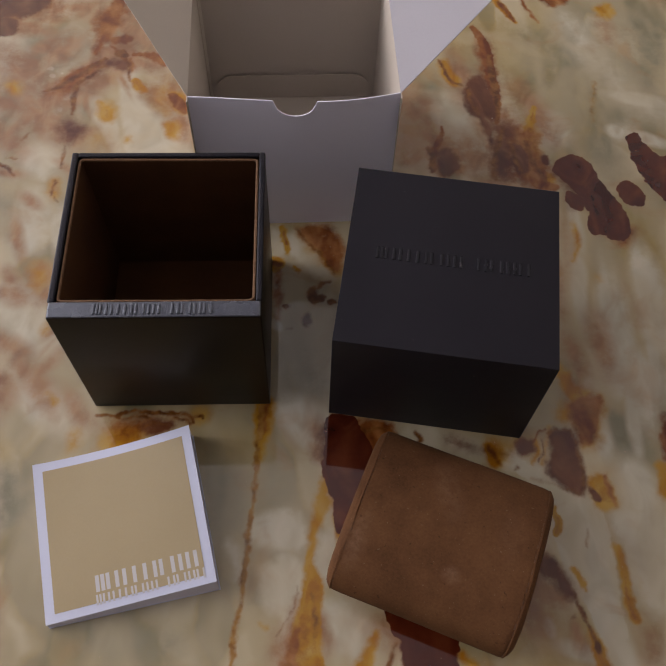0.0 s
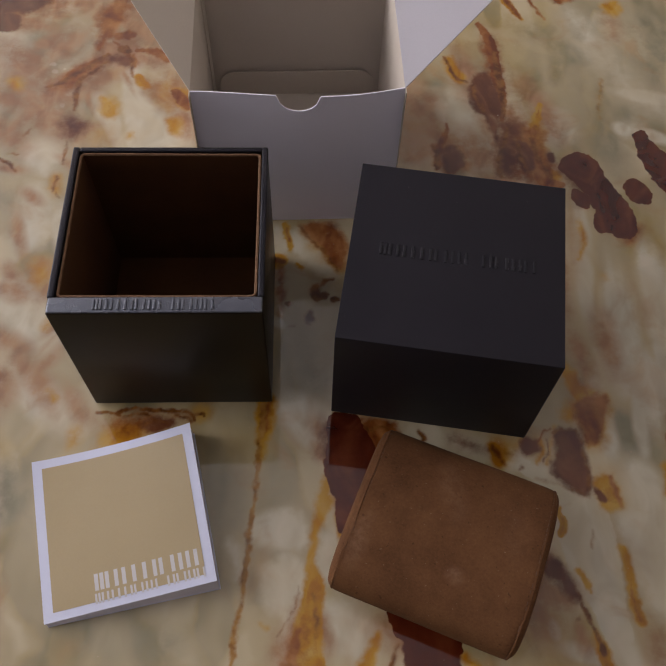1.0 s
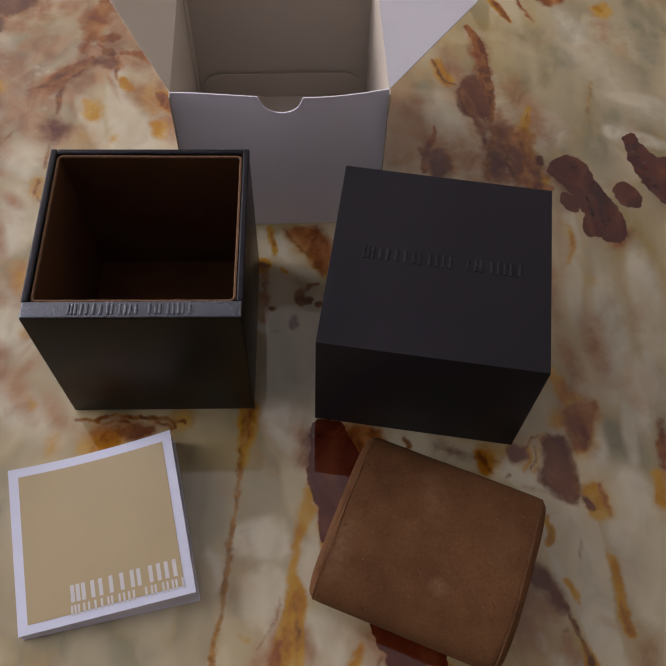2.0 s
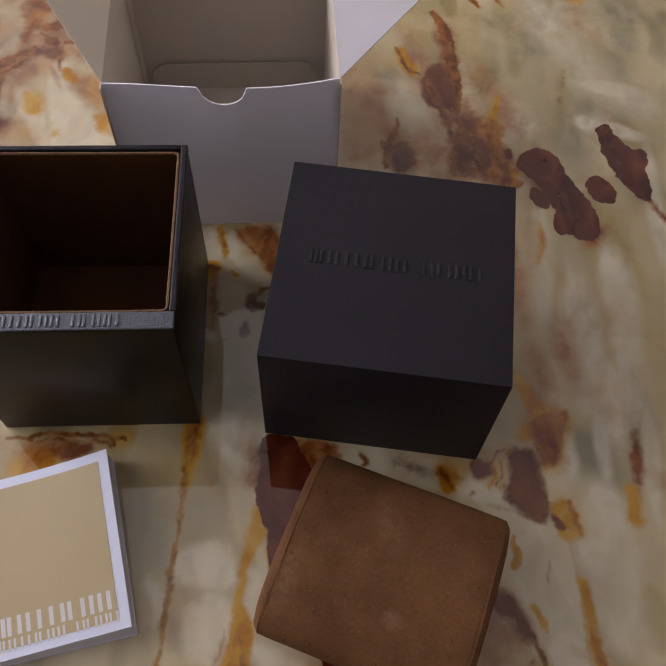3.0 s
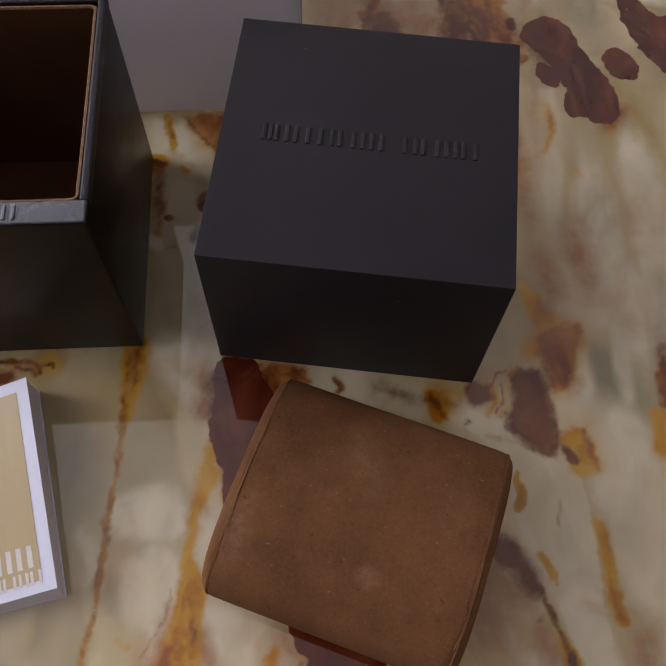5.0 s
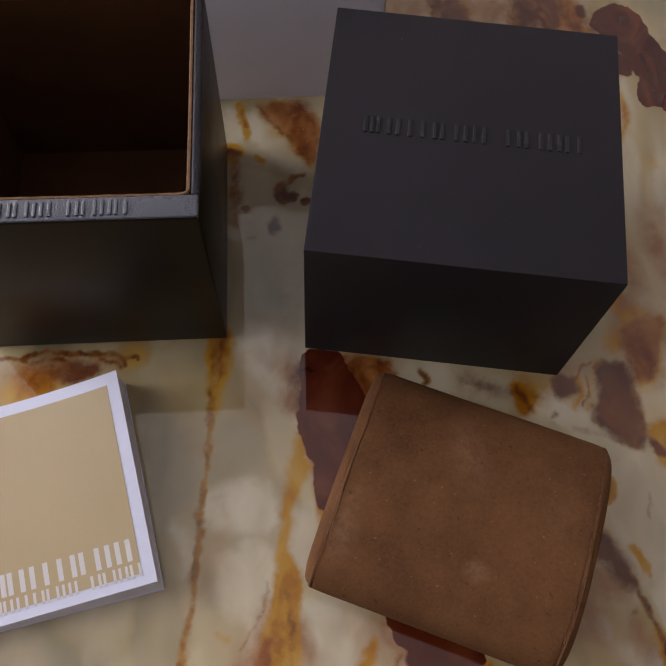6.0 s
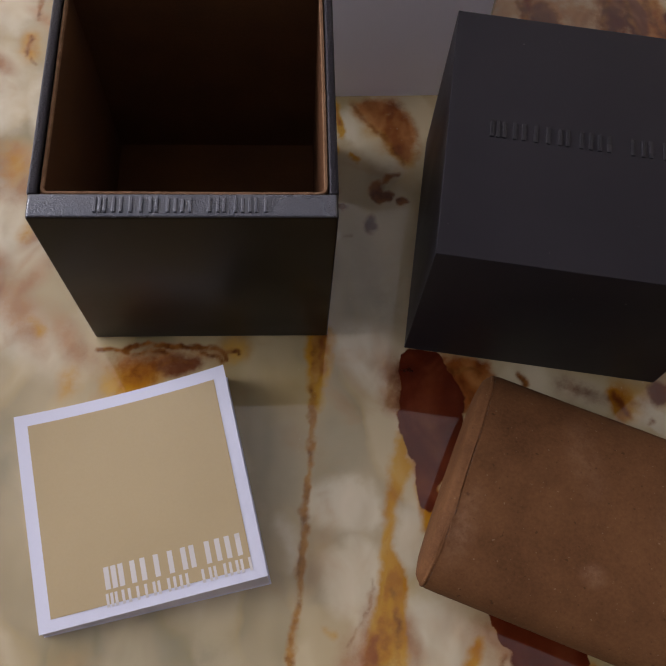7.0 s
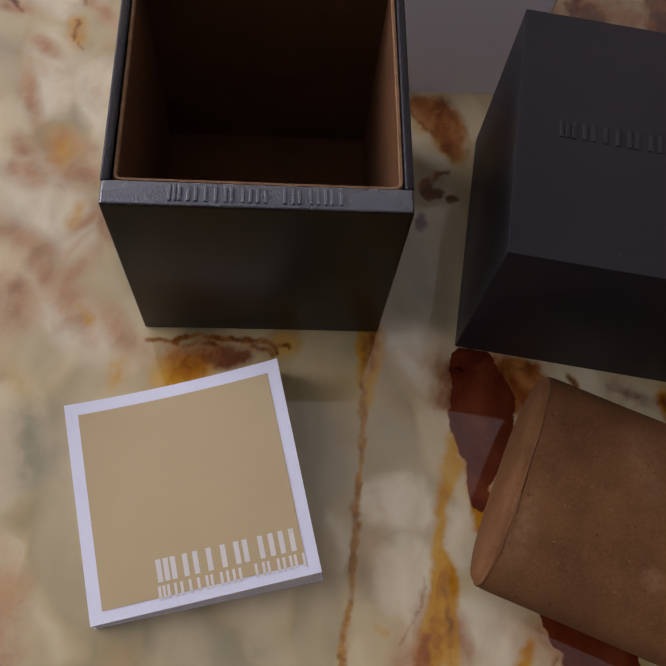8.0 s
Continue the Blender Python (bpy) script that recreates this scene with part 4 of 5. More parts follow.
streak("brown", 0.0016, 0.7, (-0.0096, 0.2815, 0.0024), (-0.0076, 0.2704, 0.0028), (-0.0059, 0.2596, 0.0014))
streak("brown", 0.0019, 0.8, (-0.0158, 0.2868, 0.0057), (-0.0134, 0.2877, 0.0067))
streak("rust", 0.0026, 0.8, (-0.0205, 0.3019, 0.0082), (-0.0134, 0.3033, 0.0103))
streak("rust", 0.0026, 0.9, (-0.0007, 0.2869, 0.0041), (0.0089, 0.2851, 0.0081), (0.0173, 0.2780, 0.0060))
streak("amber", 0.0026, 0.8, (-0.0019, 0.2596, 0.0053), (0.0008, 0.2531, 0.0073), (0.0058, 0.2489, 0.0042))
streak("rust", 0.0020, 0.9, (0.0269, 0.2434, 0.0069), (0.0323, 0.2363, 0.0088), (0.0352, 0.2293, 0.0048))
streak("white", 0.0010, 1, (-0.0650, 0.2717, 0.0019), (-0.0637, 0.2717, 0.0019))
streak("white", 0.0010, 1, (-0.0629, 0.2656, 0.0026), (-0.0615, 0.2647, 0.0022))
streak("white", 0.0010, 1, (-0.0562, 0.2682, 0.0015), (-0.0552, 0.2677, 0.0015))
streak("white", 0.0011, 1, (-0.0487, 0.2426, 0.0033), (-0.0469, 0.2422, 0.0033))
streak("white", 0.0010, 1, (-0.0557, 0.2257, 0.0025), (-0.0542, 0.2261, 0.0022))
streak("white", 0.0010, 1, (-0.0533, 0.2318, 0.0022), (-0.0517, 0.2310, 0.0029))
streak("white", 0.0010, 1, (-0.0673, 0.2201, 0.0029), (-0.0654, 0.2193, 0.0021))
streak("white", 0.0010, 1, (-0.0732, 0.2294, 0.0018), (-0.0720, 0.2294, 0.0018))
streak("white", 0.0016, 1, (-0.0079, 0.2770, 0.0019), (-0.0056, 0.2596, 0.0026), (-0.0027, 0.2384, 0.0033))
streak("brown", 0.0019, 0.8, (0.2080, 0.1937, 0.0022), (0.2108, 0.1852, 0.0035), (0.2081, 0.1738, 0.0035))
streak("brown", 0.0019, 0.7, (0.2618, 0.2685, 0.0038), (0.2620, 0.2489, 0.0047), (0.2608, 0.2299, 0.0037))
streak("brown", 0.0016, 0.8, (0.2766, 0.2014, 0.0022), (0.2777, 0.1877, 0.0031), (0.2807, 0.1761, 0.0026), (0.2858, 0.1648, 0.0030))
patch("rust", 0.0036, 0.5, (0.2614, -0.0178), (0.2724, -0.0179), (0.2751, -0.0309), (0.2752, -0.0509), (0.2720, -0.0581), (0.2653, -0.0531), (0.2694, -0.0359))
streak("amber", 0.0026, 0.6, (0.2604, -0.0164, 0.0025), (0.2561, -0.0281, 0.0025), (0.2522, -0.0381, 0.0024))
streak("rust", 0.0026, 0.8, (0.2906, 0.0005, 0.0048), (0.2852, -0.0155, 0.0070), (0.2808, -0.0259, 0.0039))
streak("brown", 0.0016, 0.7, (0.2722, -0.0195, 0.0015), (0.2744, -0.0309, 0.0014), (0.2746, -0.0460, 0.0018), (0.2722, -0.0569, 0.0014))
streak("amber", 0.0026, 0.7, (0.2746, 0.0174, 0.0060), (0.2765, 0.0062, 0.0076), (0.2848, 0.0034, 0.0051))
streak("rust", 0.0021, 0.7, (0.2868, -0.0461, 0.0023), (0.2884, -0.0560, 0.0037), (0.2889, -0.0632, 0.0022))
streak("rust", 0.0021, 0.6, (0.1152, -0.1238, 0.0048), (0.1131, -0.1338, 0.0074), (0.1110, -0.1436, 0.0087))
streak("brown", 0.0019, 0.7, (0.1235, -0.1074, 0.0013), (0.1249, -0.1179, 0.0016), (0.1233, -0.1280, 0.0013))


def scatter():
    """More blots over the rest of the slab, leaning with the bedding like the others."""
    rnd = random.Random(11)
    for kind, n, long, short in (("amber", 34, 0.018, 0.008), ("rust", 12, 0.022, 0.009), ("maroon", 16, 0.022, 0.012), ("haze", 22, 0.030, 0.016), ("white", 14, 0.040, 0.016), ("grey", 14, 0.035, 0.018), ("yellow", 10, 0.040, 0.020)):
        k = 0
        while k < n:
            x, y = rnd.uniform(-0.60, 0.84), rnd.uniform(-0.46, 0.84)
            if -0.14 < x < 0.42 and -0.17 < y < 0.40:
                continue
            size = rnd.uniform(0.5, 1.5)
            blot(kind, x, y, long * size, short * size * rnd.uniform(0.5, 1.2), rnd.uniform(-110, -50))
            k += 1


scatter()


# how far each kind of blot reaches past its half lengths, and how much its outline wanders
REACH = {"yellow": (1.8, 0), "grey": (1.8, 0), "white": (1.8, 0), "haze": (2.3, 1), "amber": (2.1, 1), "rust": (2.0, 1), "brown": (2.3, 1), "vein": (1.9, 2), "maroon": (2.0, 3)}


def lattice_noise(x, y, scale, octaves, seed):
    """Smooth noise about zero on the plane, within half a unit each way."""
    table = np.random.RandomState(seed).rand(256, 256)
    total, weight, norm = np.zeros_like(x), 1.0, 0.0
    for k in range(octaves):
        u, v = x * scale + 71.3 * k + 40, y * scale + 37.9 * k + 40
        i, j = np.floor(u).astype(int), np.floor(v).astype(int)
        u, v = u - i, v - j
        u, v = u * u * (3 - 2 * u), v * v * (3 - 2 * v)
        i, j, p, q = i % 256, j % 256, (i + 1) % 256, (j + 1) % 256
        total += weight * ((table[i, j] * (1 - u) + table[p, j] * u) * (1 - v) + (table[i, q] * (1 - u) + table[p, q] * u) * v - 0.5)
        norm, weight, scale = norm + weight, weight * 0.55, scale * 2.03
    return total / norm


def to_edge(px, py, a, b):
    """The distance from each place to the line from a to b, and how far along it the nearest point lies."""
    dx, dy = b[0] - a[0], b[1] - a[1]
    k = np.clip(((px - a[0]) * dx + (py - a[1]) * dy) / (dx * dx + dy * dy + 1e-12), 0, 1)
    return np.hypot(px - a[0] - k * dx, py - a[1] - k * dy), k


def rounded(q, closed):
    """The outline or streak q with its corners cut twice."""
    for _ in range(2):
        a, b = (q, np.roll(q, -1, 0)) if closed else (q[:-1], q[1:])
        cut = np.stack((a * 0.8 + b * 0.2, a * 0.2 + b * 0.8), 1).reshape(-1, q.shape[1])
        q = cut if closed else np.concatenate((q[:1], cut[1:-1], q[-1:]))
    return q


def inside_of(px, py, q):
    """How deep each place lies inside the closed outline q, less than 0 outside."""
    dist, odd = np.full_like(px, 9.0), np.zeros(px.shape, bool)
    for a, b in zip(q, np.roll(q, -1, 0)):
        dist = np.minimum(dist, to_edge(px, py, a, b)[0])
        if a[1] != b[1]:
            odd ^= ((py < a[1]) != (py < b[1])) & (px < a[0] + (py - a[1]) * (b[0] - a[0]) / (b[1] - a[1]))
    return np.where(odd, dist, -dist)


def along(px, py, q):
    """The same for a streak along q, whose width runs from point to point."""
    deep = np.full_like(px, -9.0)
    for a, b in zip(q, q[1:]):
        d, k = to_edge(px, py, a, b)
        deep = np.maximum(deep, (a[2] + (b[2] - a[2]) * k) / 2 - d)
    return deep


def blot_fields(xs, ys):
    """For each kind, how deep every point of a grid lies inside its blots: 1 in the middle, 0 outside."""
    X, Y = np.meshgrid(xs, ys, indexing="ij")

    def wander(x, y, scale, amount, octaves, seed):
        return x + amount * lattice_noise(X, Y, scale, octaves, seed), y + amount * lattice_noise(X, Y, scale, octaves, seed + 1)

    broad = wander(X, Y, 22, 0.008, 2, 1)
    places = (broad, wander(*broad, 75, 0.0048, 3, 3), wander(X, Y, 90, 0.0026, 3, 5), wander(*wander(*broad, 150, 0.0020, 2, 7), 380, 0.0009, 2, 9))
    fields = {}
    for kind, items in BLOTS.items():
        grow, way = REACH[kind]
        wx, wy = places[way]
        total = np.zeros_like(X)
        for x, y, rx, ry, turn in items:
            r = max(rx, ry) * grow + 0.012
            i0, i1 = np.searchsorted(xs, (x - r, x + r))
            j0, j1 = np.searchsorted(ys, (y - r, y + r))
            if i0 == i1 or j0 == j1:
                continue
            ca, sa = math.cos(radians(turn)), math.sin(radians(turn))
            dx, dy = wx[i0:i1, j0:j1] - x, wy[i0:i1, j0:j1] - y
            g = np.maximum(0.0, 1 - np.hypot((dx * ca + dy * sa) / (rx * grow), (dy * ca - dx * sa) / (ry * grow)))
            old = total[i0:i1, j0:j1]
            h = np.maximum(0.0, 0.18 - np.abs(g - old)) / 0.18 * (np.minimum(g, old) > 0)
            total[i0:i1, j0:j1] = np.maximum(g, old) + h ** 3 * 0.03
        fields[kind] = total
    near = wander(*wander(X, Y, 120, 0.0024, 2, 11), 300, 0.0026, 3, 13)
    for kind, items in SHAPES.items():
        total = fields.setdefault(kind, np.zeros_like(X))
        for closed, soft, much, points in items:
            q = rounded(np.array(points), closed)
            r = soft + 0.004 + (0 if closed else q[:, 2].max())
            i0, i1 = np.searchsorted(xs, (q[:, 0].min() - r, q[:, 0].max() + r))
            j0, j1 = np.searchsorted(ys, (q[:, 1].min() - r, q[:, 1].max() + r))
            if i0 == i1 or j0 == j1:
                continue
            px, py = near[0][i0:i1, j0:j1], near[1][i0:i1, j0:j1]
            deep = inside_of(px, py, q) + (0.0012 if kind == "maroon" else 0.0006) if closed else along(px, py, q)
            total[i0:i1, j0:j1] = np.maximum(total[i0:i1, j0:j1], much * np.clip(0.5 + 0.5 * deep / soft, 0, 1))
    return fields


def marble():
    m, nt, b = nodes_of("onyx_marble")
    c = coords(nt)

    def math_node(op, a, v):
        n = node(nt, "ShaderNodeVectorMath", operation=op)
        link(nt, a, n.inputs[0])
        if isinstance(v, tuple):
            n.inputs[1].default_value = v
        else:
            link(nt, v, n.inputs[1])
        return n.outputs[0]

    def warped(vec, scale, amount, detail=3.0):
        w = noise_tex(nt, c, scale, detail, 0.6)
        off = math_node("SUBTRACT", w.outputs["Color"], (0.5, 0.5, 0.5))
        return math_node("ADD", vec, math_node("MULTIPLY", off, (amount, amount, 0)))

    w1 = warped(c, 20, 0.012, 2.0)
    w2 = warped(w1, 70, 0.006, 2.0)
    ragged = noise_tex(nt, c, 95, 7, 0.66)
    raw = {}

    def mask(kind, lo, hi, rag=0.5):
        """How far a place lies inside the blots of a kind, its outline torn by noise."""
        wear = node(nt, "ShaderNodeMapRange")
        for at, v in ((1, 0.28), (2, 0.72), (3, 1 - rag), (4, 1 + rag)):
            wear.inputs[at].default_value = v
        link(nt, ragged.outputs["Fac"], wear.inputs[0])
        torn = node(nt, "ShaderNodeMath", operation="MULTIPLY")
        link(nt, node(nt, "ShaderNodeAttribute", attribute_name=kind + "_blots").outputs["Fac"], torn.inputs[0])
        link(nt, wear.outputs[0], torn.inputs[1])
        raw[kind] = torn.outputs[0]
        return ramp(nt, torn.outputs[0], [(lo, 0.0), (hi, 1.0)], True)

    # cloudy ground, stretched along the bedding and swirled
    stretch = node(nt, "ShaderNodeMapping")
    stretch.inputs["Rotation"].default_value = (0, 0, radians(-8))
    stretch.inputs["Scale"].default_value = (1.0, 0.55, 1.0)
    link(nt, w1, stretch.inputs["Vector"])
    s = stretch.outputs[0]
    n1 = noise_tex(nt, s, 20, 2, 0.45, 0.8)
    n2 = noise_tex(nt, s, 55, 2, 0.5, 1.0)
    n3 = noise_tex(nt, w1, 120, 3, 0.55)
    n4 = noise_tex(nt, s, 24, 2, 0.4, 0.5)
    ground = ramp(nt, n1.outputs["Fac"], [(0.32, (0.27, 0.235, 0.145)), (0.43, (0.38, 0.315, 0.185)), (0.53, (0.50, 0.42, 0.265)), (0.66, (0.68, 0.60, 0.44))])
    # crystal patches: soft cells, each a little paler, greyer or yellower
    cells = node(nt, "ShaderNodeTexVoronoi", feature="SMOOTH_F1")
    cells.inputs["Scale"].default_value = 42
    cells.inputs["Smoothness"].default_value = 0.30
    link(nt, math_node("MULTIPLY", w2, (1.0, 0.55, 1.0)), cells.inputs["Vector"])
    split = node(nt, "ShaderNodeSeparateColor")
    link(nt, cells.outputs["Color"], split.inputs[0])
    patch = ramp(nt, split.outputs[0], [(0.15, (0.25, 0.235, 0.155)), (0.38, (0.43, 0.365, 0.20)), (0.60, (0.54, 0.475, 0.32)), (0.85, (0.74, 0.68, 0.54))])
    ground = mix(nt, 0.6, ground, patch)
    col = mix(nt, mask("yellow", 0.0, 1.1, 0.3), ground, ramp(nt, n2.outputs["Fac"], [(0.3, (0.38, 0.285, 0.105)), (0.7, (0.52, 0.41, 0.18))]))
    col = mix(nt, mask("grey", 0.0, 1.1, 0.3), col, ramp(nt, n2.outputs["Fac"], [(0.3, (0.240, 0.230, 0.165)), (0.7, (0.340, 0.325, 0.240))]))
    col = mix(nt, mask("white", 0.0, 0.6, 0.3), col, ramp(nt, n2.outputs["Fac"], [(0.3, (0.57, 0.545, 0.46)), (0.7, (0.76, 0.73, 0.645))]))
    # milky wisps along the bedding
    wisp = ramp(nt, n4.outputs["Fac"], [(0.36, 0.0), (0.52, 0.45), (0.70, 0.0)], True)
    col = mix(nt, wisp, col, (0.64, 0.56, 0.41))
    col = mix(nt, mask("haze", 0.0, 1.0, 0.35), col, ramp(nt, n2.outputs["Fac"], [(0.35, (0.325, 0.178, 0.098)), (0.65, (0.49, 0.312, 0.192))]))
    # soft warm drift between the blots
    drift = ramp(nt, noise_tex(nt, w2, 26, 4, 0.55, 0.6).outputs["Fac"], [(0.54, 0.0), (0.74, 0.42)], True)
    col = mix(nt, drift, col, ramp(nt, n2.outputs["Fac"], [(0.35, (0.33, 0.150, 0.050)), (0.65, (0.50, 0.29, 0.12))]))
    # amber: a yellow glow deepening towards the middle
    glow = mask("amber", 0.06, 0.60, 0.38)
    honey = ramp(nt, n2.outputs["Fac"], [(0.32, (0.42, 0.175, 0.008)), (0.5, (0.53, 0.280, 0.020)), (0.68, (0.60, 0.39, 0.09))])
    col = mix(nt, glow, col, mix(nt, ramp(nt, raw["amber"], [(0.75, 0.0), (1.25, 0.6)]), honey, (0.34, 0.125, 0.006)))
    col = mix(nt, mask("rust", 0.10, 0.62, 0.44), col, ramp(nt, mix(nt, 0.35, n2.outputs["Fac"], n3.outputs["Fac"]), [(0.36, (0.155, 0.038, 0.008)), (0.5, (0.29, 0.098, 0.022)), (0.66, (0.46, 0.22, 0.075))]))
    col = mix(nt, mask("umber", 0.14, 0.62, 0.36), col, ramp(nt, mix(nt, 0.2, n2.outputs["Fac"], n3.outputs["Fac"]), [(0.36, (0.110, 0.028, 0.011)), (0.5, (0.150, 0.050, 0.021)), (0.66, (0.23, 0.096, 0.046))]))
    col = mix(nt, mask("brown", 0.05, 0.72, 0.5), col, ramp(nt, n3.outputs["Fac"], [(0.38, (0.13, 0.042, 0.008)), (0.62, (0.30, 0.125, 0.030))]))
    col = mix(nt, mask("vein", 0.06, 0.66, 0.7), col, ramp(nt, n3.outputs["Fac"], [(0.32, (0.20, 0.085, 0.018)), (0.46, (0.36, 0.175, 0.035)), (0.7, (0.48, 0.28, 0.08))]))
    # maroon inclusions with a scalloped edge and a thin rusty seam
    seam = mix(nt, 1.0, mask("maroon", 0.22, 0.50, 0.45), ramp(nt, n3.outputs["Fac"], [(0.40, 0.15), (0.62, 1.0)]), "MULTIPLY")
    col = mix(nt, seam, col, ramp(nt, n2.outputs["Fac"], [(0.40, (0.20, 0.070, 0.030)), (0.62, (0.36, 0.155, 0.030))]))
    col = mix(nt, mask("maroon", 0.36, 0.58, 0.28), col, ramp(nt, mix(nt, 0.2, n2.outputs["Fac"], n3.outputs["Fac"]), [(0.34, (0.066, 0.008, 0.002)), (0.52, (0.110, 0.019, 0.007)), (0.72, (0.20, 0.054, 0.024))]))
    # small pale specks
    where = ramp(nt, noise_tex(nt, c, 14, 2, 0.5).outputs["Fac"], [(0.52, 0.0), (0.62, 1.0)])
    speck = ramp(nt, noise_tex(nt, c, 420, 1, 0.4).outputs["Fac"], [(0.765, 0.0), (0.80, 0.7)])
    col = mix(nt, mix(nt, 1.0, speck, where, "MULTIPLY"), col, (0.62, 0.54, 0.42))
    link(nt, mix(nt, 1.0, col, (0.69, 0.637, 0.535), "MULTIPLY"), b.inputs["Base Color"])
    link(nt, ramp(nt, n1.outputs["Fac"], [(0.3, 0.012), (0.7, 0.035)]), b.inputs["Roughness"])
    b.inputs["IOR"].default_value = 1.60
    return m


M_MARBLE = marble()


# ---- building helpers ----
def empty(name, m=None):
    ob = new(name)
    ob.empty_display_size = 0.02
    if m is not None:
        ob.matrix_basis = m
    return ob


def part(name, bm, material, parent=None, label=""):
    me = bpy.data.meshes.new(name)
    bmesh.ops.recalc_face_normals(bm, faces=bm.faces)
    bm.to_mesh(me)
    bm.free()
    me.materials.append(material)
    ob = new(name, me)
    if parent is not None:
        ob.parent = parent
    return tagged(ob, label) if label else ob


def smooth(ob, angle=40):
    for p in ob.data.polygons:
        p.use_smooth = True
    ob.data.set_sharp_from_angle(angle=radians(angle))
    return ob


def box(bm, x0, x1, y0, y1, z0, z1, bevel=0.0, segments=2):
    r = bmesh.ops.create_cube(bm, size=1.0, matrix=Matrix.Translation(((x0 + x1) / 2, (y0 + y1) / 2, (z0 + z1) / 2)) @ Matrix.Diagonal((x1 - x0, y1 - y0, z1 - z0, 1)))
    if bevel:
        edges = list({e for v in r["verts"] for e in v.link_edges})
        bmesh.ops.bevel(bm, geom=edges, offset=bevel, segments=segments, affect="EDGES", profile=0.6)
    return bm


def boxes(*dims, bevel=0.0, segments=2):
    bm = bmesh.new()
    for d in dims:
        box(bm, *d, bevel=bevel, segments=segments)
    return bm


def sheet(bm, f, nu, nv, thick):
    """A curved sheet: f(u, v) gives its upper face, and it is thick downwards along -z."""
    top = [[bm.verts.new(f(i / nu, j / nv)) for j in range(nv + 1)] for i in range(nu + 1)]
    low = [[bm.verts.new(Vector(v.co) - Vector(thick)) for v in row] for row in top]
    for i in range(nu):
        for j in range(nv):
            bm.faces.new((top[i][j], top[i + 1][j], top[i + 1][j + 1], top[i][j + 1]))
            bm.faces.new((low[i][j], low[i][j + 1], low[i + 1][j + 1], low[i + 1][j]))
    rim = [(i, 0) for i in range(nu)] + [(nu, j) for j in range(nv)] + [(i, nv) for i in range(nu, 0, -1)] + [(0, j) for j in range(nv, 0, -1)]
    for a, b in zip(rim, rim[1:] + rim[:1]):
        bm.faces.new((top[a[0]][a[1]], low[a[0]][a[1]], low[b[0]][b[1]], top[b[0]][b[1]]))
    return bm


def tub(x0, x1, y0, y1, z0, z1, tl, tr, tf, tb, floor, bevel, flare=0.0):
    """An open box in one piece, its walls tl, tr, tf, tb thick at left, right, front and back."""
    bm = bmesh.new()

    def ring(ax, bx, ay, by, z):
        return [bm.verts.new(p) for p in ((ax, ay, z), (bx, ay, z), (bx, by, z), (ax, by, z))]

    r = [ring(x0, x1, y0, y1, z0), ring(x0 - flare, x1, y0, y1, z1), ring(x0 - flare + tl, x1 - tr, y0 + tf, y1 - tb, z1), ring(x0 + tl, x1 - tr, y0 + tf, y1 - tb, floor)]
    bm.faces.new(r[0][::-1])
    bm.faces.new(r[3])
    for a, b in zip(r, r[1:]):
        for k in range(4):
            bm.faces.new((a[k], a[(k + 1) % 4], b[(k + 1) % 4], b[k]))
    bmesh.ops.bevel(bm, geom=bm.edges[:], offset=bevel, segments=3, affect="EDGES", profile=0.6)
    return bm


def plate(outline, thick, m):
    """A flat card cut to an outline in x and z, thick along +y, set by the matrix m."""
    bm = bmesh.new()
    face = bm.faces.new([bm.verts.new((x, 0, z)) for x, z in outline])
    r = bmesh.ops.extrude_face_region(bm, geom=[face])
    bmesh.ops.translate(bm, vec=(0, thick, 0), verts=[g for g in r["geom"] if isinstance(g, bmesh.types.BMVert)])
    bmesh.ops.triangulate(bm, faces=[f for f in bm.faces if len(f.verts) > 4])
    bmesh.ops.transform(bm, matrix=m, verts=bm.verts)
    return bm


# ---- the room ----
X0, X1, Y0, Y1, Z0, Z1 = -2.5, 2.1, -1.9, 2.4, -0.75, 1.78
WY0, WY1, WZ0, WZ1 = -0.20, 2.00, 0.40, 1.65


def structure(name, bm, material, label, category):
    return tagged(part(name, bm, material), label, category, kind="structure")


structure("floor", boxes((X0 - 0.1, X1 + 0.1, Y0 - 0.1, Y1 + 0.1, Z0 - 0.1, Z0)), M_FLOOR, "plain brown tiled room floor under the table", "floor")
structure("ceiling", boxes((X0 - 0.1, X1 + 0.1, Y0 - 0.1, Y1 + 0.1, Z1, Z1 + 0.1)), M_CEIL, "plain white painted ceiling", "ceiling")
# never in view; its dark colour is chosen to keep south-facing sides dim
structure("wall_south", boxes((X0, X1, Y0 - 0.1, Y0, Z0, Z1)), M_WALL_DARK, "plain dark grey-brown painted wall", "wall")
structure("wall_east", boxes((X1, X1 + 0.1, Y0 - 0.1, Y1 + 0.1, Z0, Z1)), M_WALL, "plain cream painted wall", "wall")
structure("wall_north", boxes((X0, X1, Y1, Y1 + 0.1, Z0, Z1)), M_WALL, "plain cream painted wall", "wall")
structure("wall_west", boxes((X0 - 0.1, X0, Y0 - 0.1, WY0, Z0, Z1), (X0 - 0.1, X0, WY1, Y1 + 0.1, Z0, Z1), (X0 - 0.1, X0, WY0, WY1, Z0, WZ0), (X0 - 0.1, X0, WY0, WY1, WZ1, Z1)),
          M_WALL, "cream painted wall with a window opening", "wall")

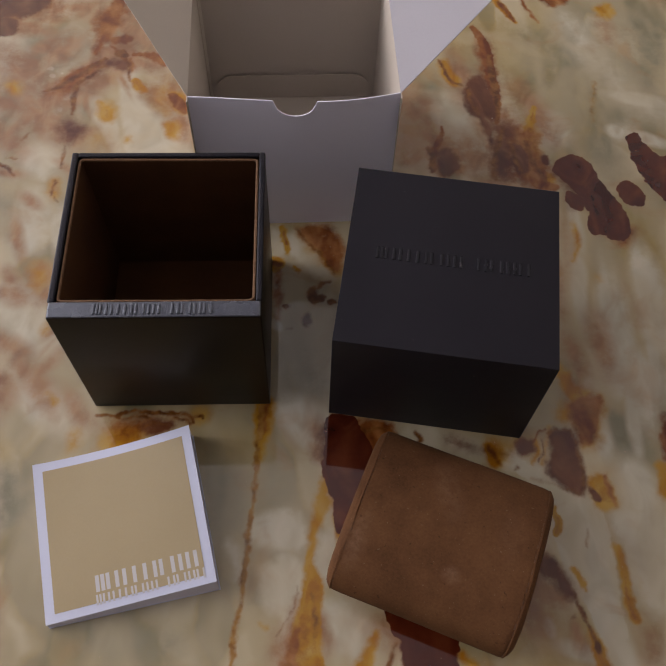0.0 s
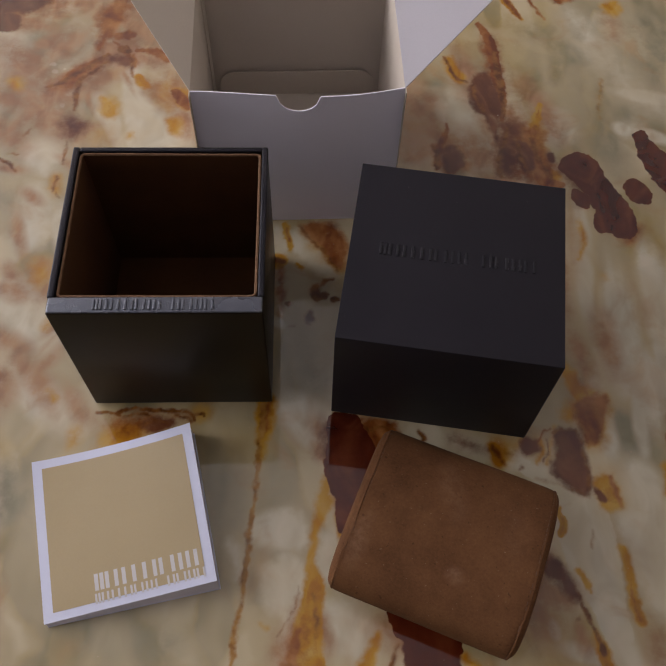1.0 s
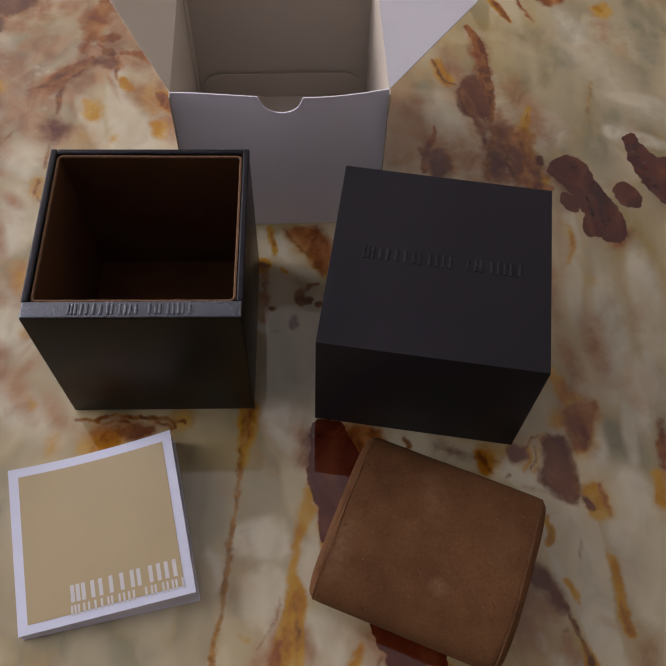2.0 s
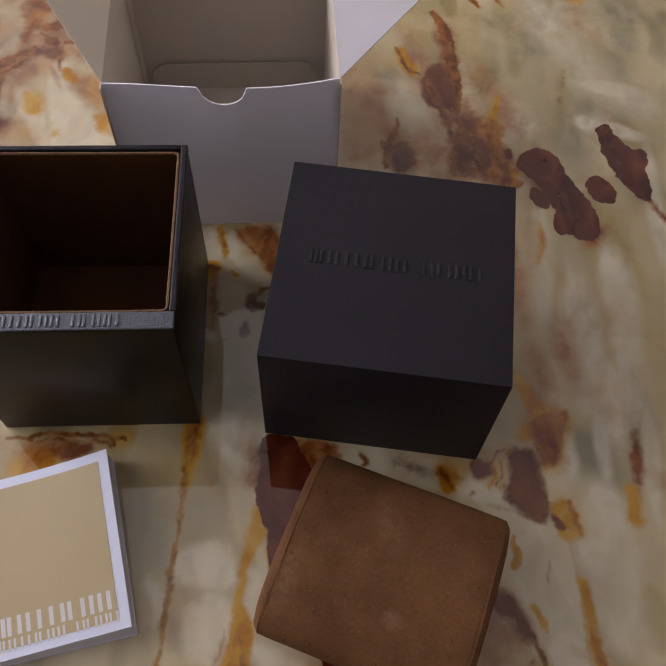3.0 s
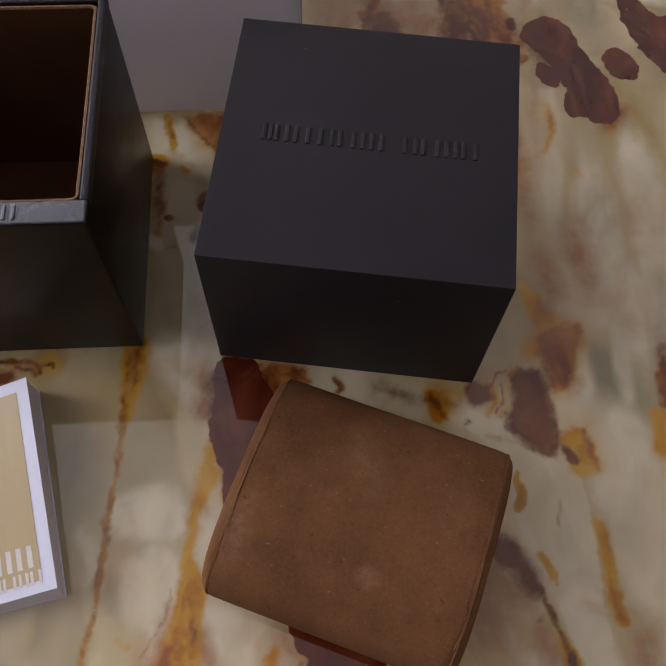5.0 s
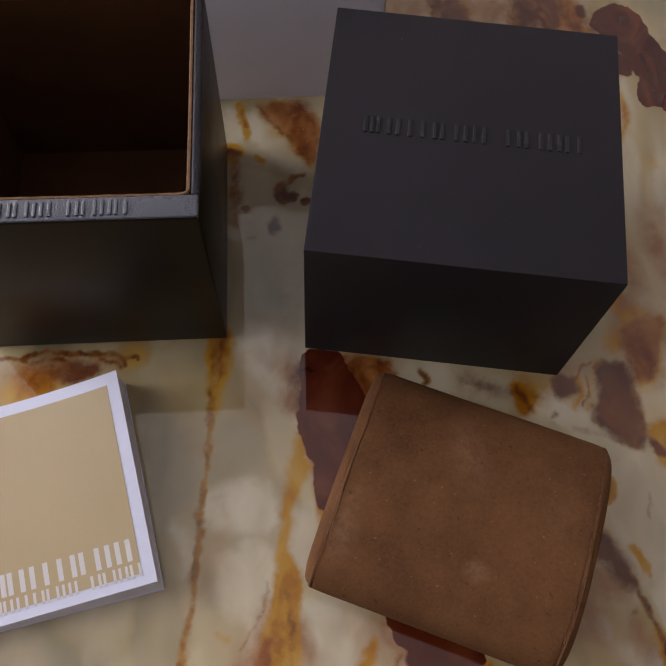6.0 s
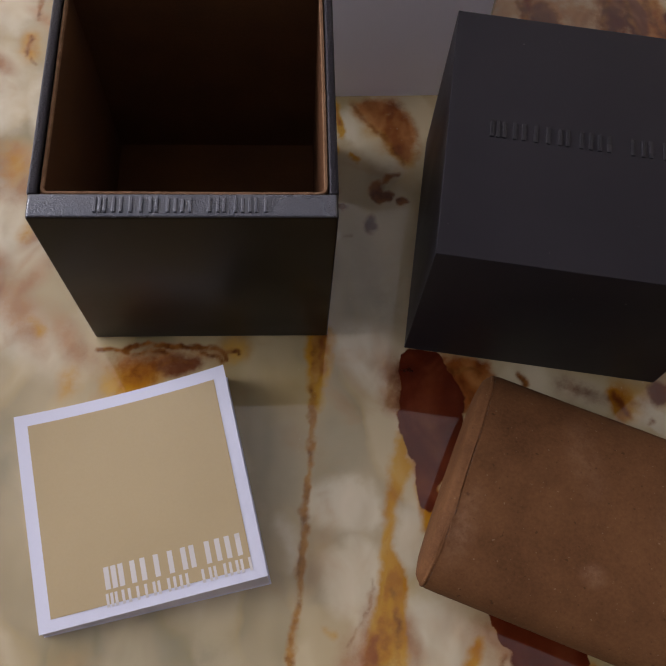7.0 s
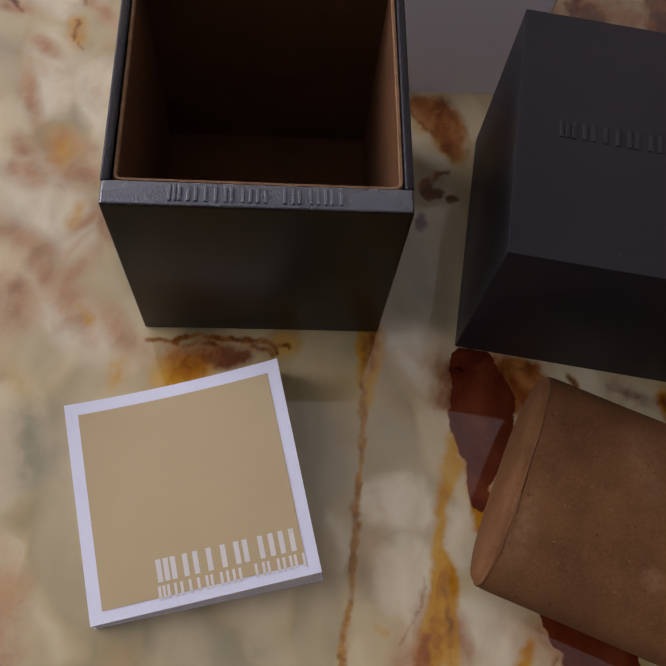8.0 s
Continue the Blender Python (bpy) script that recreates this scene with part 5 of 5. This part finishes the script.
# ---- the table ----
def tabletop():
    """The slab: a fine grid above, closer where things stand, with straight sides and a flat underside."""
    xs = np.concatenate((np.arange(-0.62, -0.14, 0.006), np.arange(-0.14, 0.42, 0.0008), np.linspace(0.42, 0.86, 75)))
    ys = np.concatenate((np.arange(-0.48, -0.17, 0.006), np.arange(-0.17, 0.40, 0.0008), np.linspace(0.40, 0.86, 78)))
    nx, ny = len(xs), len(ys)
    X, Y = np.meshgrid(xs, ys, indexing="ij")
    top = np.stack((X.ravel(), Y.ravel(), np.zeros(nx * ny)), 1)
    rim = [i * ny for i in range(nx)] + [(nx - 1) * ny + j for j in range(1, ny)] + [i * ny + ny - 1 for i in range(nx - 2, -1, -1)] + [j for j in range(ny - 2, 0, -1)]
    rim = np.array(rim)
    low = top[rim] - (0, 0, 0.02)
    co = np.concatenate((top, low))
    at = (np.arange(nx - 1)[:, None] * ny + np.arange(ny - 1)[None, :]).ravel()
    quads = np.stack((at, at + ny, at + ny + 1, at + 1), 1)
    k = np.arange(len(rim))
    n2 = (k + 1) % len(rim)
    sides = np.stack((rim[k], nx * ny + k, nx * ny + n2, rim[n2]), 1)
    loops = np.concatenate((quads.ravel(), sides.ravel(), nx * ny + k[::-1]))
    starts = np.append(np.arange(len(quads) + len(sides)) * 4, (len(quads) + len(sides)) * 4)
    me = bpy.data.meshes.new("tabletop")
    me.vertices.add(len(co))
    me.vertices.foreach_set("co", co.ravel())
    me.loops.add(len(loops))
    me.loops.foreach_set("vertex_index", loops.astype(np.int32))
    me.polygons.add(len(starts))
    me.polygons.foreach_set("loop_start", starts.astype(np.int32))
    me.update(calc_edges=True)
    for kind, field in blot_fields(xs, ys).items():
        values = np.zeros(len(co), np.float32)
        values[:nx * ny] = field.ravel()
        me.attributes.new(kind + "_blots", "FLOAT", "POINT").data.foreach_set("value", values)
    me.materials.append(M_MARBLE)
    ob = new("tabletop", me)
    ob.parent = table
    return ob


table = empty("marble_table")
tagged(table, "polished onyx marble table with cream, amber and maroon veins", "table")
tabletop()
for lx, ly in ((-0.52, -0.38), (0.76, -0.38), (-0.52, 0.76), (0.76, 0.76)):
    part("leg", boxes((lx - 0.03, lx + 0.03, ly - 0.03, ly + 0.03, Z0, -0.02), bevel=0.003), M_LEATHER, table)


# ---- watch box base ----
# the brand name as plain upright bars: start, end and number of bars of each letter's place
MARKS = ((0, 0.079, 3), (0.107, 0.118, 1), (0.149, 0.225, 2), (0.262, 0.338, 2), (0.352, 0.437, 2), (0.459, 0.521, 2), (0.544, 0.592, 1), (0.654, 0.724, 2), (0.738, 0.825, 2), (0.845, 0.91, 2), (0.924, 1.0, 2))
FIRST_WORD = 7


def bar_spans(x0, x1, marks=MARKS, stroke=0.021):
    """The left and right ends of each bar, spread from x0 to x1."""
    last = marks[-1][1]
    w = stroke * (x1 - x0) / last
    for a, b, n in marks:
        p, q = x0 + (x1 - x0) * a / last, x0 + (x1 - x0) * b / last
        for k in range(n):
            at = p + (q - p - w) * (k / (n - 1) if n > 1 else 0)
            yield at, at + w


def bars(name, x0, x1, y0, y1, z0, z1, material, parent, bevel):
    for a, b in bar_spans(x0, x1):
        part(name, boxes((a, b, y0, y1, z0, z1), bevel=bevel), material, parent)


def watch_box():
    base = empty("watch_box")
    tagged(base, "open black leatherette watch box with brown suede lining", "box")
    W, D, H, T = 0.100, 0.1015, 0.0992, 0.0028
    smooth(part("shell", tub(0, W, 0, D, 0, H, T, T, 0.0085, T, 0.003, 0.0010, 0.0010), M_LEATHER, base, "black leatherette outer walls"))
    IN = T + 0.0004
    for nm, dims in (("side_rim", (-0.0014, T - 0.0008, 0.0088, D + 0.0002, H - 0.004, H + 0.0004)), ("side_rim", (W - T, W + 0.0003, 0.0088, D + 0.0002, H - 0.004, H + 0.0004)),
                     ("back_rim", (T - 0.0008, W - T, D - T, D + 0.0003, H - 0.004, H + 0.0002))):
        smooth(part(nm, boxes(dims, bevel=0.0010, segments=3), M_EDGE, base))
    rim = smooth(part("front_rim", boxes((-0.0006, W - 0.0004, 0.0003, 0.0090, H - 0.003, H + 0.0003), bevel=0.0008, segments=3), M_RIM, base, "black padded front rim with a raised brand mark"))
    bars("raised_bar", 0.0205, 0.0768, 0.0018, 0.0074, H, H + 0.0009, M_RIM, rim, 0.0003)
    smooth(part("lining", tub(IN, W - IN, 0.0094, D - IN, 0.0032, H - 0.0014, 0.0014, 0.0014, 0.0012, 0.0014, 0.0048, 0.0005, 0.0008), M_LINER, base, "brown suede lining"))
    # frayed upper edge of the lining
    fb, rnd = bmesh.new(), random.Random(7)
    ax, bx, ay, by, r, zt = IN - 0.0002, W - IN - 0.0006, 0.0100, D - IN - 0.0006, 0.0022, H - 0.0014
    path = []
    for cx, cy, a0 in ((bx - r, ay + r, -90), (bx - r, by - r, 0), (ax + r, by - r, 90), (ax + r, ay + r, 180)):
        path += [(cx + r * math.cos(radians(a0 + q * 22.5)), cy + r * math.sin(radians(a0 + q * 22.5))) for q in range(5)]
    pts = []
    for (x0, y0), (x1, y1) in zip(path, path[1:] + path[:1]):
        k = max(1, int(math.hypot(x1 - x0, y1 - y0) / 0.0007))
        pts += [Vector((x0 + (x1 - x0) * i / k, y0 + (y1 - y0) * i / k, zt)) for i in range(k)]
    loops = []
    for i, p in enumerate(pts):
        along = (pts[(i + 1) % len(pts)] - pts[i - 1]).normalized()
        side = along.cross(Vector((0, 0, 1)))
        g = 0.00078 + rnd.uniform(-0.00007, 0.00007)
        c = p + side * (0.00012 * math.sin(i * 0.03) + rnd.uniform(-0.00005, 0.00005)) + Vector((0, 0, 0.0001 * math.sin(i * 0.03 + 1)))
        loops.append([fb.verts.new(c + g * (math.cos(w * math.pi / 3) * side + math.sin(w * math.pi / 3) * Vector((0, 0, 1)))) for w in range(6)])
    for a, b in zip(loops, loops[1:] + loops[:1]):
        for w in range(6):
            fb.faces.new((a[w], a[(w + 1) % 6], b[(w + 1) % 6], b[w]))
    part("lining_edge", fb, M_FUZZ, base, "frayed pale brown edge of the lining")
    return base


watch_box()


# ---- watch box lid ----
def outer_box():
    W, D, H, T = 0.1097, 0.1097, 0.0860, 0.0024
    lid = empty("outer_box", pose(0.1964, 0.0396, 0, 0, 0, -9.15))
    tagged(lid, "matte black paper-covered box lid set down on the marble", "box")
    hx, hy = W / 2, D / 2
    bm = tub(-hx, hx, -hy, hy, 0, H, T, T, T, T, T, 0.0004)
    bmesh.ops.transform(bm, matrix=Matrix.Translation((0, 0, H)) @ Matrix.Rotation(math.pi, 4, "X"), verts=bm.verts)
    smooth(part("shell", bm, M_PAPER_BLACK, lid))
    bars("raised_bar", -0.0395, 0.0400, -0.0035, 0.0040, H - 0.0004, H + 0.00045, M_EMBOSS, lid, 0.0004)
    return lid


outer_box()


# ---- booklet ----
def booklet():
    S = 0.0862
    bk = empty("booklet", pose(-0.0092, -0.1208, 0, 0, 0, 12.6))
    tagged(bk, "thick square white booklet with a tan front panel", "booklet")

    def top(u, v):
        return 0.0047 + 0.0055 * u + 0.0030 * v + 0.0028 * u * u * v - 0.0120 * u * (1 - u) * v * v

    def face(u0, u1, v0, v1, dz):
        return lambda u, v: (S * (u0 + (u1 - u0) * u), S * (v0 + (v1 - v0) * v) * 0.985, top(u0 + (u1 - u0) * u, v0 + (v1 - v0) * v) + dz)

    smooth(part("front_cover", sheet(bmesh.new(), face(0, 1, 0, 1, 0), 12, 12, (0, 0, 0.0004)), M_COVER, bk, "glossy white cover"))
    pages = bmesh.new()
    n = 10
    up = [[pages.verts.new((S * (0.004 + 0.992 * i / n), S * 0.985 * (0.003 + 0.992 * j / n), top(i / n, j / n) - 0.0006)) for j in range(n + 1)] for i in range(n + 1)]
    lo = [[pages.verts.new((v.co.x + 0.0003 * i / n + 0.0008 * (1 - i / n), v.co.y - (0.0007 + 0.0013 * i / n) * (1 - j / n), 0.0005)) for j, v in enumerate(row)] for i, row in enumerate(up)]
    for i in range(n):
        for j in range(n):
            pages.faces.new((up[i][j], up[i + 1][j], up[i + 1][j + 1], up[i][j + 1]))
            pages.faces.new((lo[i][j], lo[i][j + 1], lo[i + 1][j + 1], lo[i + 1][j]))
        pages.faces.new((up[i][0], lo[i][0], lo[i + 1][0], up[i + 1][0]))
        pages.faces.new((up[i][n], up[i + 1][n], lo[i + 1][n], lo[i][n]))
        pages.faces.new((up[0][i], up[0][i + 1], lo[0][i + 1], lo[0][i]))
        pages.faces.new((up[n][i], lo[n][i], lo[n][i + 1], up[n][i + 1]))
    part("page_block", pages, M_PAGES, bk, "grey-white page edges")
    back = bmesh.new()
    sheet(back, lambda u, v: (0.0007 + (S - 0.0001) * u, -(0.0007 + 0.0014 * u) * (1 - v) + S * 0.985 * v, 0.0005), 1, 1, (0, 0, 0.0005))
    part("back_cover", back, M_COVER, bk)
    tan = part("tan_panel", sheet(bmesh.new(), face(0.057, 0.943, 0.052, 0.942, 0.00015), 12, 12, (0, 0, 0.0002)), M_TAN, bk, "tan printed panel")
    for u0, u1, v0, v1, marks, stroke in ((0.306, 0.943, 0.115, 0.213, MARKS[:FIRST_WORD], 0.021), (0.301, 0.943, 0.040, 0.099, MARKS, 0.019)):
        for a, b in bar_spans(u0, u1, marks, stroke):
            part("printed_bar", sheet(bmesh.new(), face(a, b, v0, v1, 0.00019), 1, 2, (0, 0, 0.0001)), M_PRINT, tan)
    return bk


booklet()


# ---- cushion ----
def cushion():
    L, V = 0.0905, 0.084
    cu = empty("watch_cushion", pose(0.1885, -0.0865, 0, 0, 0, -22.8))
    tagged(cu, "brown suede watch cushion with stitched ends", "cushion")
    bm = bmesh.new()
    n, nu = 48, 24

    def ring(s, grow):
        out = []
        for k in range(n):
            a = 2 * math.pi * k / n
            c, si = math.cos(a), math.sin(a)
            y = math.copysign(abs(c) ** 0.75, c) * (V / 2 + (0.0035 if c > 0 else 0)) * grow
            z = 0.0195 + math.copysign(abs(si) ** 0.85, si) * (0.0195 if si < 0 else 0.021) * grow
            out.append((s, y, max(z, 0.0)))
        return out

    rnd = random.Random(4)

    # from each end: a rounded lip, the groove of the seam, then the even middle
    LIP = ((0.0, 0.975), (0.0003, 0.988), (0.0006, 0.995), (0.0011, 0.9975), (0.0014, 0.996), (0.0017, 0.990), (0.0020, 0.995), (0.0027, 0.998), (0.0050, 1.0))

    def stations():
        for d, g in LIP:
            yield -L / 2 + d, g
        for i in range(1, nu):
            yield -L / 2 + 0.0050 + (L - 0.0100) * i / nu, 1.0
        for d, g in LIP[::-1]:
            yield L / 2 - d, g

    rings = [[bm.verts.new(p) for p in ring(at, g)] for at, g in stations()]
    for i, row in enumerate(rings):
        lip = min(i, len(rings) - 1 - i) < len(LIP)
        for v in row:
            if v.co.z > 0.003 and lip:
                v.co += Vector((rnd.uniform(-0.00012, 0.00012), 0, rnd.uniform(-0.00022, 0.00022)))
            elif v.co.z > 0.003:
                v.co.z += 0.00025 * math.sin(90 * v.co.x + 3) * math.sin(110 * v.co.y) + rnd.uniform(-0.00006, 0.00006)
    for a, b in zip(rings, rings[1:]):
        for k in range(n):
            bm.faces.new((a[k], a[(k + 1) % n], b[(k + 1) % n], b[k]))
    smooth(part("wrap", bm, M_SUEDE, cu))
    for sgn in (-1, 1):
        cb = bmesh.new()
        rs = [[cb.verts.new(p) for p in ring(sgn * (L / 2 + (0.0031 if sgn < 0 else 0.0024) * d), g)] for d, g in ((0, 0.975), (0.12, 0.967), (0.35, 0.955), (0.65, 0.925), (0.9, 0.84), (1.0, 0.6))]
        for a, b in zip(rs, rs[1:]):
            for k in range(n):
                cb.faces.new((a[k], a[(k + 1) % n], b[(k + 1) % n], b[k]))
        cb.faces.new(rs[-1])
        smooth(part("end_cap", cb, M_SUEDE, cu))
        # thread along the seam, one short stitch after another
        pb, edge = bmesh.new(), [Vector(p) for p in ring(sgn * (L / 2 - 0.0017), 0.989)]
        for k in range(n):
            p, q = edge[k], edge[(k + 1) % n]
            if min(p.z, q.z) < 0.002:
                continue
            steps = max(1, round((q - p).length / 0.0026))
            for i in range(steps):
                if rnd.random() < 0.2:
                    continue
                a, b = p.lerp(q, (i + 0.12) / steps), p.lerp(q, (i + 0.84) / steps)
                along = (b - a).normalized()
                side = Vector((1, 0, 0))
                up = along.cross(side).normalized()
                girth = rnd.uniform(0.00018, 0.00036)
                shift = side * rnd.uniform(-0.0002, 0.0002)
                ends = [[pb.verts.new(e + shift + girth * (math.cos(w * math.pi / 3) * up + math.sin(w * math.pi / 3) * side)) for w in range(6)] for e in (a, b)]
                for w in range(6):
                    pb.faces.new((ends[0][w], ends[0][(w + 1) % 6], ends[1][(w + 1) % 6], ends[1][w]))
                pb.faces.new(ends[0])
                pb.faces.new(ends[1][::-1])
        part("seam", pb, M_THREAD, cu, "dark brown stitching")
    return cu


cushion()


# ---- white carton ----
def carton():
    W, D, H, T = 0.1160, 0.1135, 0.1080, 0.0006
    ct = empty("white_carton", pose(0.0582, 0.1287, 0, 0, 0, 1.5))
    tagged(ct, "open white cardboard carton with spread dust flaps", "box")
    # front panel, its upper edge bowed outwards and cut with a thumb notch
    bm = bmesh.new()
    nx, nz = 48, 12
    cx, hw, dp = 0.0580, 0.0118, 0.0108

    def crest(x):
        d = abs(x - cx)
        return H - (dp * math.sqrt(max(0.0, 1 - (d / hw) ** 2)) if d < hw else 0.0)

    def front(u, v):
        x = W * u
        z = crest(x) * v
        return (x, v * v * (0.0043 - 0.0055 * math.sin(math.pi * u ** 1.4)), z)

    sheet(bm, front, nx, nz, (0, -T, 0))
    smooth(part("front_panel", bm, M_CARD, ct, "white front panel with a thumb notch"))
    part("left_panel", boxes((-T, 0, 0.0006, D, 0, H)), M_CARD_BOUNCE, ct)
    part("right_panel", boxes((W, W + T, 0.0006, D, 0, H)), M_CARD_BOUNCE, ct)
    part("back_panel", boxes((0, W, D, D + T, 0, H)), M_CARD_BOUNCE, ct)
    part("glue_flap", boxes((0.0003, 0.0009, D - 0.014, D - 0.0007, 0.001, H - 0.003)), M_CARD_BOUNCE, ct)
    part("bottom_panel", boxes((0, W, 0.001, D, 0.0002, 0.0009)), M_CARD_BOUNCE, ct)
    r, h = 0.012, 0.0225
    arc = [(W - 0.004 - r + r * math.cos(q * math.pi / 12), h - r + r * math.sin(q * math.pi / 12)) for q in range(7)]
    arc += [(0.004 + r - r * math.sin(q * math.pi / 12), h - r + r * math.cos(q * math.pi / 12)) for q in range(7)]
    part("tuck_flap", plate([(0.004, 0.001), (W - 0.004, 0.001)] + arc, T, Matrix.Translation((0, D - 0.0016, 0)) @ Matrix.Rotation(radians(3), 4, "X")), M_CARD_BOUNCE, ct)
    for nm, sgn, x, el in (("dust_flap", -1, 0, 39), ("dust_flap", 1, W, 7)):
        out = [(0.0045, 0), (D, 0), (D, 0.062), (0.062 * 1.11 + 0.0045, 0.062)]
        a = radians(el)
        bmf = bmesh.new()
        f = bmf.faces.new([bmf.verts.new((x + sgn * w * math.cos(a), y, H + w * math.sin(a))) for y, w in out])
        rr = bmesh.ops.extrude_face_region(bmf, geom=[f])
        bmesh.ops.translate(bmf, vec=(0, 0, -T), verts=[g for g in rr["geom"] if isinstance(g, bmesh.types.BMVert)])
        # one card, two colours: right flap toned for window light, left for bounce
        part(nm, bmf, M_FLAP_LIT if sgn > 0 else M_CARD_BOUNCE, ct)
    return ct


carton()
